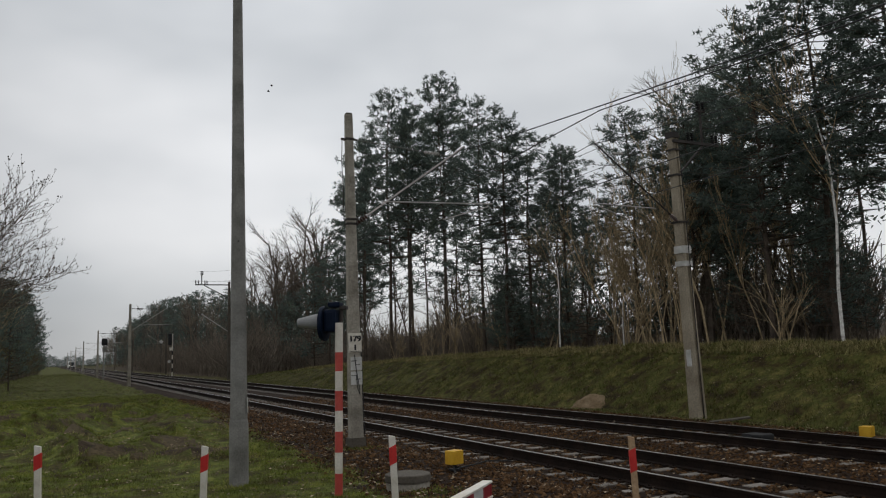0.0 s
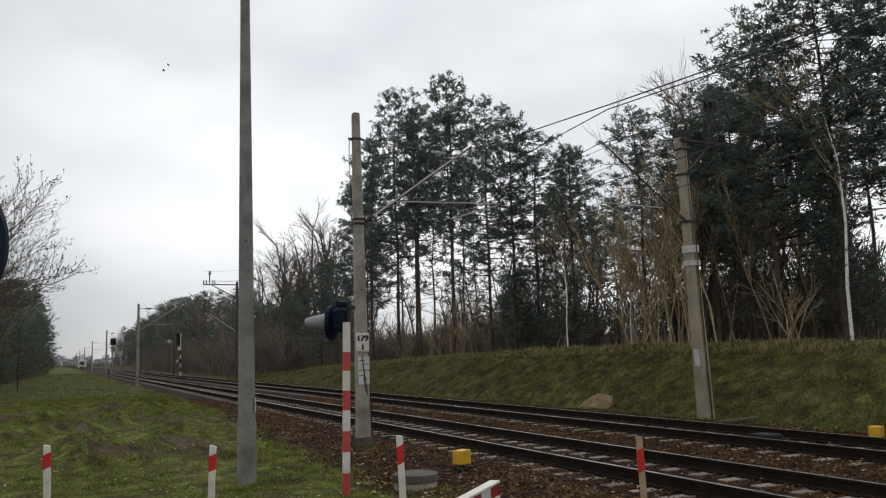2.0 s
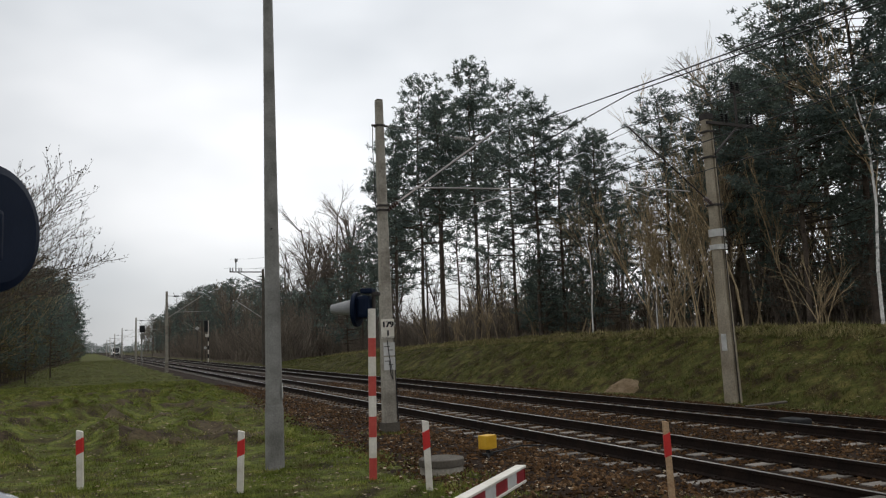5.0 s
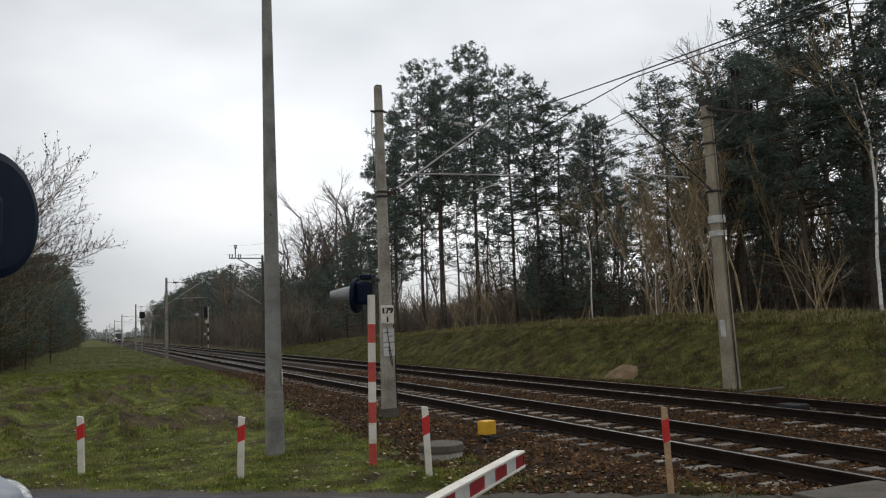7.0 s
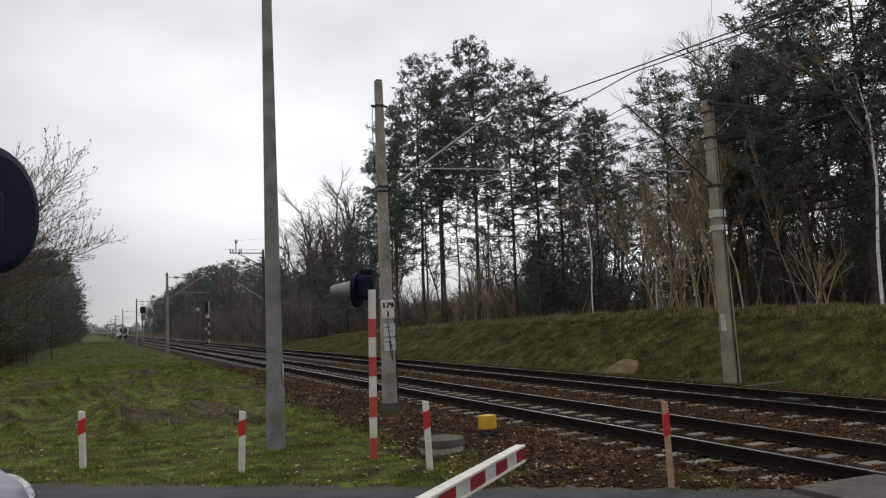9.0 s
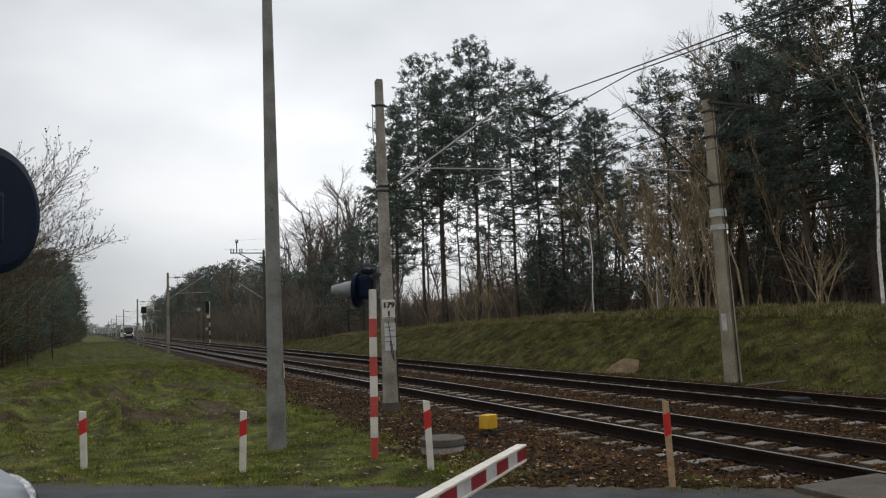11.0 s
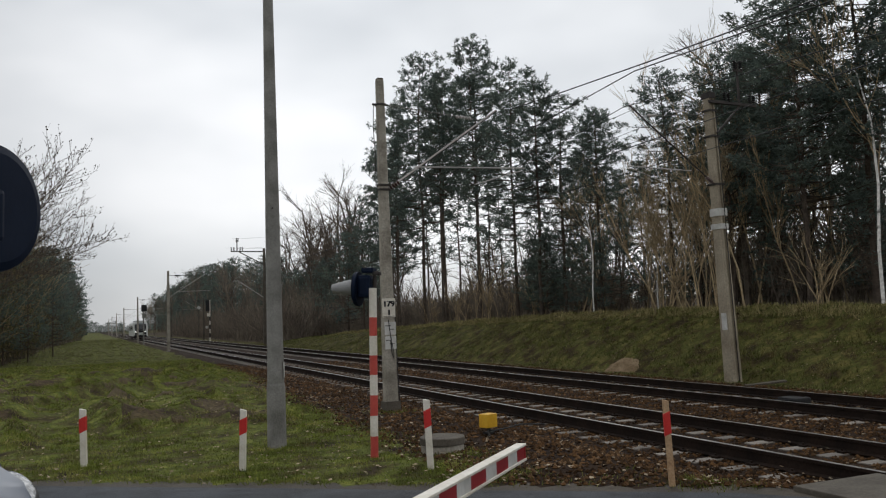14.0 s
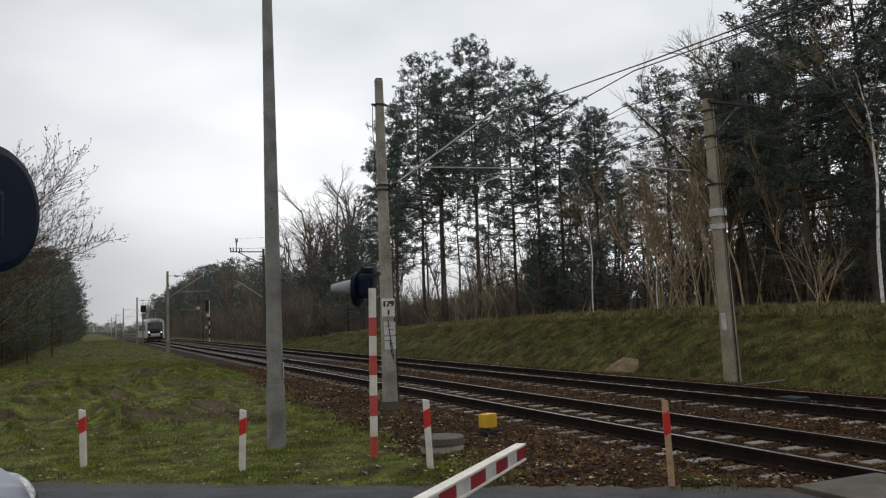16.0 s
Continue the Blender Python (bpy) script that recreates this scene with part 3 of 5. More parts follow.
near_pole()
bank_pole()
plain_pole(5.35, 65.5, -0.05, 6.15)
plain_pole(5.45, 113, -0.1, 6.0)
plain_pole(5.45, 163, -0.15, 6.0)
plain_pole(5.45, 212, -0.2, 6.0)
plain_pole(5.45, 262, -0.2, 6.0)
plain_pole(5.45, 312, -0.2, 6.0)
plain_pole(15.3, 126, -0.2, 6.2, -1, mat=M_CONCRETE_DARK)
plain_pole(15.3, 180, -0.2, 6.4, -1, mat=M_CONCRETE_DARK)
plain_pole(15.3, 232, -0.2, 6.4, -1, mat=M_CONCRETE_DARK)


def far_line_pole():
    po = empty("catenary_mast", pose(15.5, 80, -0.2), "distant dark mast with bracket and line insulators", "catenary mast", "catenary masts")
    part("shaft", square_taper(bmesh.new(), 9.4, 0.34, 0.34, 0.2, 0.2), M_CONCRETE_DARK, po)
    bm = bmesh.new()
    box(bm, -1.55, 0, 9.1, 3.3, 0.09, 0.1, 0.01)
    part("crossarm", bm, M_DARKSTEEL, po)
    bm = bmesh.new()
    tube(bm, [(0, 0, 7.8), (-2.4, 0, 9.05)], 0.045, 6)
    part("brace", bm, M_DARKSTEEL, po)
    bm = bmesh.new()
    tube(bm, [(-2.6, 0, 9.1), (-2.6, 0, 10.2)], 0.05, 6)
    part("upright", bm, M_DARKSTEEL, po)
    for x, z in ((-3.15, 9.15), (-2.9, 9.15), (-2.3, 9.15), (-2.1, 9.15), (-2.65, 10.05), (-2.5, 10.05)):
        part("insulator", insulator_bm((x, 0, z), 0.38, 0.08), M_DARKSTEEL, po)
    bm = bmesh.new()
    tube(bm, [(-0.1, 0, 4.6), (-2.6, 0, 6.3)], 0.045, 6)
    part("cantilever_tube", bm, M_TUBE, po)
    return po


far_line_pole()


# ---- overhead wires ----
def wire(points, r=0.009, label="dark overhead wire above the track"):
    bm = bmesh.new()
    tube(bm, points, r, 5)
    return tagged(part("overhead_wire", bm, M_WIRE), label, "wire", "overhead wires")


def sagging(a, b, sag, n=20):
    a, b = Vector(a), Vector(b)
    return [a.lerp(b, i / n) - Vector((0, 0, 4 * sag * (i / n) * (1 - i / n))) for i in range(n + 1)]


wire(sagging((8.0, 15.2, 6.05), (8.1, -35, 6.1), 1.22), 0.011)
wire(sagging((7.95, 15.2, 6.10), (8.1, 65.5, 5.8), 1.1), 0.010)
wire(sagging((8.1, 65.5, 5.8), (8.1, 113, 5.6), 0.9), 0.012)
wire([(8.1, 28, 4.85), (8.1, 15.2, 5.39), (8.1, 12.46, 5.53), (8.1, 10.61, 5.615), (8.1, 7.0, 5.34), (8.1, 0, 4.95), (8.1, -20, 4.8)], 0.010)
wire([(8.6, 15.2, 4.55), (8.2, 65.5, 4.55), (8.1, 120, 4.5), (8.1, 300, 4.5)], 0.010)
wire([(8.6, 15.2, 4.55), (8.1, -35, 4.6)], 0.008)
wire(sagging((12.5, 16.9, 6.95), (12.4, -33, 7.0), 1.2), 0.010)
wire(sagging((12.5, 16.9, 6.95), (12.9, 80, 6.0), 1.2), 0.010)
wire([(12.4, 16.9, 5.2), (12.4, -33, 5.2)], 0.009)
wire([(12.4, 16.9, 5.2), (12.9, 80, 5.1), (12.9, 300, 5.0)], 0.010)
for x, z in ((15.78, 7.55), (16.80, 7.55), (16.35, 8.45)):
    wire(sagging((x, 16.8, z), (x - 0.5, -34, z + 0.1), 0.9), 0.007, "thin dark line wire on mast crossarm")
    wire(sagging((x, 16.8, z), (x - 4.0, 80, z + 1.7), 1.3), 0.007, "thin dark line wire on mast crossarm")


# ---- lamp column, signals, marker posts ----
def lamp_column():
    lc = empty("street_lamp_column", pose(2.44, 11.86, -0.06, 0, -0.2, 0), "tall grey steel lamp column standing in grass", "lamp column")
    bm = bmesh.new()
    lathe(bm, [(0.135, -0.1), (0.132, 0.86), (0.128, 0.90)], 28)
    part("base_tube", bm, M_LAMP, lc, smooth=False)
    bm = bmesh.new()
    lathe(bm, [(0.128, 0.90), (0.120, 0.93), (0.117, 1.2), (0.105, 3.0), (0.074, 6.6), (0.058, 8.6)], 28)
    part("upper_tube", bm, M_LAMP, lc)
    bm = bmesh.new()
    box(bm, 0.1, -0.09, 1.12, 0.012, 0.06, 0.22, 0.003)
    part("sticker", bm, M_OLDWHITE, lc, "torn pale sticker")
    bm = bmesh.new()
    tube(bm, [(0.0, -0.128, 1.28), (0.0, -0.14, 1.28)], 0.014, 8)
    part("bolt", bm, M_STEEL, lc)
    bm = bmesh.new()
    tube(bm, [(-0.02, -0.10, 3.46), (-0.02, -0.12, 3.46)], 0.012, 8)
    part("bolt", bm, M_DARKSTEEL, lc)
    bm = bmesh.new()
    tube(bm, [(0, 0, 8.6), (-0.3, 0.1, 9.0), (-1.2, 0.4, 9.15)], 0.035, 8)
    part("bracket", bm, M_LAMP, lc)
    bm = bmesh.new()
    box(bm, -1.5, 0.5, 9.15, 0.7, 0.26, 0.13, 0.05, Matrix.Rotation(-0.32, 3, "Z"))
    part("lantern", bm, M_LAMP, lc)
    return lc


lamp_column()


def crossing_signal(name, m, post_h, label, facing, stripes=True):
    """Round road signal on a striped post. facing: the way its light points."""
    sg = empty(name, m, label, "crossing signal", "level crossing signals")
    marks = [0.0, 0.27, 0.53, 0.79, 1.05, 1.30, 1.55, 1.79, post_h]
    for i, (a, b) in enumerate(zip(marks, marks[1:])):
        bm = bmesh.new()
        lathe(bm, [(0.05, a - (0.15 if i == 0 else 0)), (0.05, b)], 18)
        part("post_band", bm, M_RED if i % 2 == 0 else M_WHITE, sg, "red band" if i % 2 == 0 else "white band")
    head_m = Matrix.Translation((-0.02, 0.15, post_h - 0.02)) @ Vector(facing).to_track_quat("Y", "Z").to_matrix().to_4x4()
    z = 0.02
    bm = bmesh.new()
    lathe(bm, [(0.05, -0.02), (0.225, -0.02), (0.23, 0.0), (0.225, 0.03), (0.1, 0.04)], 36, head_m @ Matrix.Translation((0, 0.13, z)) @ Matrix.Rotation(-math.pi / 2, 4, "X"))
    part("backing_board", bm, M_NAVY, sg, "round navy backing board")
    bm = bmesh.new()
    box(bm, 0, 0.02, z + 0.03, 0.28, 0.18, 0.30, 0.05)
    box(bm, 0, -0.02, z + 0.24, 0.2, 0.16, 0.07, 0.02)
    bmesh.ops.transform(bm, matrix=head_m, verts=bm.verts)
    part("lamp_housing", bm, M_NAVY, sg, "dark navy lamp housing")
    bm = bmesh.new()
    lathe(bm, [(0.11, 0.0), (0.092, 0.15), (0.055, 0.34), (0.049, 0.34), (0.086, 0.15), (0.10, 0.01)], 20, head_m @ Matrix.Translation((0, 0.15, z + 0.03)) @ Matrix.Rotation(-math.pi / 2 - 0.04, 4, "X"))
    part("hood", bm, M_HOOD, sg, "long grey conical hood")
    bm = bmesh.new()
    box(bm, 0, -0.13, z + 0.2, 0.1, 0.1, 0.05, 0.01)
    tube(bm, [(0, -0.1, z - 0.2), (0, -0.1, z + 0.2)], 0.025, 8)
    bmesh.ops.transform(bm, matrix=head_m, verts=bm.verts)
    part("bracket", bm, M_DARKSTEEL, sg)
    return sg


crossing_signal("crossing_signal", pose(3.33, 10.13, -0.03, 0, 1.0, 0), 2.17, "navy crossing signal on red and white striped post", (-0.8137, 0.5813, 0.0))


def near_signal():
    """Signal at the near verge, of which the round back shows."""
    sg = empty("crossing_signal", pose(-0.375, 3.905, 0), "round dark navy back of a crossing signal", "crossing signal", "level crossing signals")
    face = Vector((-0.8137, 0.5813, 0))
    head_m = Matrix.Translation((0, 0, 2.25)) @ face.to_track_quat("Y", "Z").to_matrix().to_4x4()
    bm = bmesh.new()
    lathe(bm, [(0.02, -0.012), (0.235, -0.012), (0.272, 0.0), (0.277, 0.012), (0.27, 0.03), (0.1, 0.034)], 64, head_m @ Matrix.Rotation(-math.pi / 2, 4, "X"))
    part("backing_board", bm, M_NAVY, sg, smooth=False)
    bm = bmesh.new()
    lathe(bm, [(0.12, 0.03), (0.11, 0.2), (0.085, 0.42), (0.078, 0.42), (0.105, 0.2), (0.11, 0.03)], 24, head_m @ Matrix.Rotation(-math.pi / 2, 4, "X"))
    part("hood", bm, M_HOOD, sg)
    bm = bmesh.new()
    box(bm, -0.12, -0.05, -0.05, 0.12, 0.1, 0.22, 0.02)
    tube(bm, [(-0.2, -0.04, -0.06), (-0.45, -0.04, -0.06)], 0.025, 8)
    bmesh.ops.transform(bm, matrix=head_m, verts=bm.verts)
    part("bracket", bm, M_NAVY, sg)
    off = head_m.to_3x3() @ Vector((-0.45, -0.04, 0))
    bm = bmesh.new()
    tube(bm, [(off.x, off.y, -0.2), (off.x, off.y, 2.5)], 0.045, 14)
    part("post", bm, M_OLDWHITE, sg)
    return sg


near_signal()


def marker_post(x, y, h, lean_x, lean_y, mat, label, w=0.078, d=0.055, turn=-21):
    mp = empty("marker_post", pose(x, y, land(x, y) - 0.01, lean_x, lean_y, turn), label, "marker post", "marker posts along the road")
    bm = bmesh.new()
    box(bm, 0, 0, h / 2 - 0.1, w, d, h + 0.2, 0.008)
    for v in bm.verts:
        if v.co.z > h - 0.05:
            v.co.z -= 0.25 * (v.co.x + w / 2)
    part("shaft", bm, mat, mp)
    bm = bmesh.new()
    z1, z0 = h * 0.88, h * 0.57
    box(bm, 0, 0, (z0 + z1) / 2, w + 0.006, d + 0.006, z1 - z0 - 0.05, 0.003)
    for v in bm.verts:
        v.co.z += 0.45 * v.co.x
    part("red_band", bm, M_SIGNRED, mp, "slanting red reflective band")
    return mp


marker_post(-0.09, 11.66, 0.75, 0, -1.5, M_WHITE, "white square marker post with slanting red band")
marker_post(1.71, 10.41, 0.77, 0, 1.6, M_WHITE, "white square marker post with slanting red band")
marker_post(3.60, 8.89, 0.81, 0, -2.0, M_WHITE, "white square marker post beside the manhole ring")
marker_post(5.40, 6.84, 0.88, 0, -1.5, M_WOODPOST, "bare wooden marker post with faded red band", 0.062, 0.05, -30)


def manhole():
    mh = empty("manhole_ring", pose(4.29, 10.15, -0.06), "low round concrete manhole with lid beside ballast", "manhole")
    bm = bmesh.new()
    lathe(bm, [(0.285, -0.15), (0.285, 0.10), (0.27, 0.115)], 32)
    part("ring", bm, M_CONCRETE, mh)
    bm = bmesh.new()
    lathe(bm, [(0.30, 0.118), (0.305, 0.13), (0.30, 0.205), (0.285, 0.215), (0.05, 0.218)], 32)
    part("lid", bm, M_CONCRETE_DARK, mh, "brown concrete lid")
    return mh


manhole()


def track_box(x, y, z, w, label):
    tb = empty("trackside_box", pose(x, y, z, 0, 0, 22), label, "trackside box", "yellow trackside boxes")
    bm = bmesh.new()
    box(bm, 0, 0, 0.20, w, w * 0.8, 0.2, 0.012)
    part("cover", bm, M_YELLOW, tb)
    bm = bmesh.new()
    tube(bm, [(0, 0, -0.1), (0, 0, 0.11)], 0.03, 8)
    box(bm, 0, 0, 0.02, 0.12, 0.12, 0.03, 0.005)
    part("stand", bm, M_BLACK, tb)
    for pts in (((0, 0, 0.08), (-0.1, -0.08, 0.05), (-0.2, -0.2, 0.01), (-0.18, -0.3, 0.0)), ((0, 0, 0.08), (0.1, 0.02, 0.03), (0.5, 0.05, 0.03), (1.0, 0.2, 0.02), (1.6, 0.2, -0.05))):
        bm = bmesh.new()
        tube(bm, pts, 0.014, 6)
        part("cable", bm, M_BLACK, tb, "black cable lying on ballast")
    return tb


track_box(5.42, 11.05, -0.02, 0.22, "small yellow metal box on a stand beside track")
track_box(14.30, 10.98, -0.25, 0.27, "small yellow metal box at the bank foot")


def plank():
    bm = bmesh.new()
    box(bm, 0, 0, 0, 1.0, 0.16, 0.04, 0.008)
    ob = part("plank", bm, M_CONCRETE_DARK)
    ob.matrix_basis = pose(15.15, 15.4, -0.14, 4, -5, -24)
    return tagged(ob, "weathered grey plank lying at the bank foot", "plank")


def bond_box():
    bb = empty("bond_box", pose(12.5, 12.0, -0.18), "low black connection box between the far rails", "connection box")
    bm = bmesh.new()
    box(bm, 0, 0, 0.07, 0.36, 0.5, 0.14, 0.03)
    part("cover", bm, M_BLACK, bb)
    for s in (-1, 1):
        bm = bmesh.new()
        tube(bm, [(s * 0.15, 0, 0.08), (s * 0.4, 0.1, 0.1), (s * 0.68, 0.25, 0.06)], 0.02, 6)
        part("cable", bm, M_BLACK, bb)
    return bb


plank()
bond_box()


def rail_signal(x, y, z, h, striped):
    rs = empty("railway_signal", pose(x, y, z), "tall railway signal with black head on a mast", "railway signal", "railway signals")
    n = 10
    for i in range(n):
        a, b = h * i / n, h * (i + 1) / n
        bm = bmesh.new()
        lathe(bm, [(0.08, a - (0.2 if i == 0 else 0)), (0.08, b)], 10)
        part("mast_band", bm, (M_BLACK if i % 2 else M_WHITE) if striped and i < 7 else (M_WHITE if striped else M_LAMP), rs)
    bm = bmesh.new()
    hd = 1.5 if striped else 0.9
    box(bm, -0.3 if striped else 0.05, -0.1, h - hd / 2 + (0 if striped else 0.4), 0.5 if striped else 0.6, 0.3, hd * (1 if striped else 0.85), 0.1)
    part("signal_head", bm, M_BLACK, rs, "black oblong signal head")
    if not striped:
        bm = bmesh.new()
        box(bm, 0.05, -0.1, h - 0.9, 0.4, 0.25, 0.6, 0.03)
        part("relay_box", bm, M_LAMP, rs)
    else:
        bm = bmesh.new()
        box(bm, -0.2, -0.1, h - 2.0, 0.35, 0.2, 0.4, 0.03)
        part("relay_box", bm, M_WHITE, rs)
    return rs


rail_signal(14.6, 113.6, -0.25, 5.6, True)
rail_signal(5.4, 99, -0.05, 4.2, False)


def track_sign(x, y, z, h, shape):
    ts = empty("track_sign", pose(x, y, z), "small white lineside sign on a thin post", "lineside sign", "lineside signs")
    bm = bmesh.new()
    tube(bm, [(0, 0, -0.3), (0, 0, h)], 0.05, 8)
    part("post", bm, M_CONCRETE_DARK, ts)
    bm = bmesh.new()
    if shape == "diamond":
        box(bm, 0, -0.06, h, 0.5, 0.03, 0.5, 0.01, Matrix.Rotation(math.pi / 4, 3, "Y"))
    else:
        lathe(bm, [(0.2, 0), (0.2, 0.03)], 20, Matrix.Translation((0, -0.06, h)) @ Matrix.Rotation(math.pi / 2, 4, "X"))
    part("sign_face", bm, M_OLDWHITE, ts)
    return ts


track_sign(15.0, 120, -0.2, 1.9, "round")
track_sign(16.0, 138, -0.2, 5.1, "diamond")


# ---- barrier ----
def barrier():
    br = empty("road_barrier", pose(2.19, 4.07, 0, 0, 0, -45.4), "lowered red and white striped level crossing barrier", "barrier")
    cuts = [0, 0.14, 0.30, 0.49, 0.65, 0.86, 1.04, 1.24]
    while cuts[-1] < 4.4:
        cuts.append(cuts[-1] + 0.19)
    for i, (a, b) in enumerate(zip(cuts, cuts[1:])):
        bm = bmesh.new()
        box(bm, 0, -(a + b) / 2, 0.955, 0.044, b - a, 0.066)
        part("stripe", bm, M_DARKRED if i % 2 == 0 else M_OLDWHITE, br, "dark red reflective stripe" if i % 2 == 0 else "greyish white stripe")
    for z in (0.996, 0.917):
        bm = bmesh.new()
        box(bm, 0, -2.2, z, 0.058, 4.44, 0.014, 0.004)
        part("edge_strip", bm, M_WHITE, br, "white aluminium edge strip")
    bm = bmesh.new()
    box(bm, 0.0, 0.006, 0.956, 0.052, 0.012, 0.07, 0.004)
    part("end_cap", bm, M_DARKRED, br)
    bm = bmesh.new()
    box(bm, 0.16, -4.55, 0.5, 0.34, 0.4, 1.15, 0.03)
    part("drive_housing", bm, M_LAMP, br)
    return br


barrier()


# ---- trees ----
def pine_mesh(seed, h, crown_from, spread, gap, tufts, needles, size):
    """Trunk with whorls of limbs; every limb carries side shoots that end in tufts of needles."""
    rnd = random.Random(seed)
    bm = bmesh.new()
    bend = [(rnd.uniform(-0.25, 0.25), rnd.uniform(-0.25, 0.25)) for _ in range(6)]
    pts = [Vector((bend[i][0] * i / 5, bend[i][1] * i / 5, -0.3 + (h + 0.1) * i / 5)) for i in range(6)]
    r0 = h * 0.0054 + 0.022
    tube(bm, pts, [r0 * (1.15, 0.9, 0.78, 0.6, 0.36, 0.06)[i] for i in range(6)], 7)

    def spine(z):
        f = max(0, min(4.999, (z + 0.3) / (h + 0.1) * 5))
        i = int(f)
        return pts[i].lerp(pts[i + 1], f - i)

    verts, faces = [], []

    def tuft(c, d, n):
        for _ in range(n):
            e = (d * 0.35 + Vector((rnd.gauss(0, 0.6), rnd.gauss(0, 0.6), rnd.gauss(0.18, 0.5)))).normalized()
            side = e.cross(Vector((rnd.uniform(-1, 1), rnd.uniform(-1, 1), rnd.uniform(-1, 1)))).normalized()
            p = c + Vector((rnd.gauss(0, 0.07), rnd.gauss(0, 0.07), rnd.gauss(0, 0.05))) * size
            ln, wd = rnd.uniform(0.13, 0.25) * size, rnd.uniform(0.022, 0.040) * size
            k = len(verts)
            verts.extend([p - side * wd, p + side * wd, p + e * ln])
            faces.append((k, k + 1, k + 2))

    count = int((h - crown_from) / gap)
    for q in range(count):
        f = ((q + rnd.random()) / count) ** 0.92
        z = crown_from + (h - 0.9 - crown_from) * f
        widest = (0.70 + 0.30 * min(1, f * 3)) * (1 - f) ** 0.5 + 0.10
        a = q * 2.399 + rnd.uniform(-0.8, 0.8)
        reach = spread * widest * (rnd.uniform(0.35, 0.75) if rnd.random() < 0.4 else rnd.uniform(0.75, 1.12))
        rise = reach * (rnd.uniform(-0.15, 0.40) + 0.35 * f * f)
        out = Vector((math.cos(a), math.sin(a), 0))
        base = spine(z)
        mid = base + out * reach * 0.5 + Vector((rnd.uniform(-0.15, 0.15), rnd.uniform(-0.15, 0.15), rise * 0.3 - 0.08))
        tip = base + out * reach + Vector((rnd.uniform(-0.2, 0.2), rnd.uniform(-0.2, 0.2), rise))
        thick = 0.018 + 0.034 * (1 - f)
        tube(bm, [base, mid, tip], [thick, thick * 0.6, 0.010], 3, cap=False)
        boughs = max(2, int(tufts * (0.25 + 0.75 * reach / spread)))
        for k in range(boughs):
            g = 1.0 if k == 0 else 0.35 + 0.60 * rnd.random()
            root = mid.lerp(tip, (g - 0.5) * 2) if g > 0.5 else base.lerp(mid, g * 2)
            turn = 0.0 if k == 0 else rnd.choice((-1, 1)) * rnd.uniform(0.5, 1.3)
            d = Vector((math.cos(a + turn), math.sin(a + turn), rnd.uniform(0.0, 0.6))).normalized()
            ln = rnd.uniform(0.35, 0.95) * (0.35 + 0.65 * reach / spread) * (1.3 - 0.6 * g)
            for w in (0.35, 0.7, 1.0):
                spot = root + d * ln * w + Vector((rnd.gauss(0, 0.13), rnd.gauss(0, 0.13), rnd.gauss(0.05, 0.08)))
                tuft(spot, d, needles)
    for k in range(7):
        tuft(spine(h - 0.40) + Vector((rnd.gauss(0, 0.12 + 0.05 * k), rnd.gauss(0, 0.12 + 0.05 * k), -0.16 * k)), Vector((rnd.gauss(0, 0.4), rnd.gauss(0, 0.4), 1)).normalized(), needles)
    for _ in range(10):
        z = rnd.uniform(h * 0.15, crown_from)
        a, ln = rnd.uniform(0, 6.28), rnd.uniform(0.4, 1.6)
        b = spine(z)
        tube(bm, [b, b + Vector((math.cos(a) * ln, math.sin(a) * ln, rnd.uniform(-0.3, 0.3)))], [0.02, 0.006], 3, cap=False)
    return bm, verts, faces


def pine(seed, h, crown_from, spread, label, gap=0.42, tufts=8, needles=10, size=1.0):
    tr = empty("pine_tree", Matrix.Identity(4), label, "pine tree", "pines of the wood")
    bm, verts, faces = pine_mesh(seed, h, crown_from, spread, gap, tufts, needles, size)
    part("trunk", bm, M_BARK, tr)
    mesh_ob("crown", verts, faces, M_NEEDLE, tr)
    return tr


def branch_tree(bm, rnd, p, d, length, r, level, levels, up=0.25, sides=5, thin=0.006, spread=0.75, kids=(3, 5), limb=(0.42, 0.66)):
    """A limb with its side limbs, down to twigs."""
    n = 4 if level < 2 else 2
    pts, q, v = [p], p, d.copy()
    for i in range(n):
        v = (v + Vector((rnd.gauss(0, 0.13), rnd.gauss(0, 0.13), rnd.gauss(0, 0.08) + up * 0.22))).normalized()
        q = q + v * length / n
        pts.append(q)
    rad = [max(thin, r * (1 - 0.62 * i / n)) for i in range(n + 1)]
    tube(bm[0] if level == 0 else bm[1], pts, rad, sides if level < 2 else 3, cap=False)
    if level >= levels:
        return
    for k in range(rnd.randint(*kids) + (0 if level else 2 if limb[0] > 0.4 else 7)):
        f = rnd.uniform(0.35 if level == 0 else 0.2, 1.0)
        i = min(n - 1, int(f * n))
        b = pts[i].lerp(pts[i + 1], f * n - i)
        side = Vector((rnd.gauss(0, 1), rnd.gauss(0, 1), rnd.gauss(0, 0.5))).normalized()
        nd = (v + side * spread).normalized()
        branch_tree(bm, rnd, b, nd, length * rnd.uniform(*(limb if level == 0 else (0.42, 0.66))) * (1.15 - 0.4 * f), max(thin, rad[i] * 0.55), level + 1, levels, up, sides, thin, spread, kids, limb)


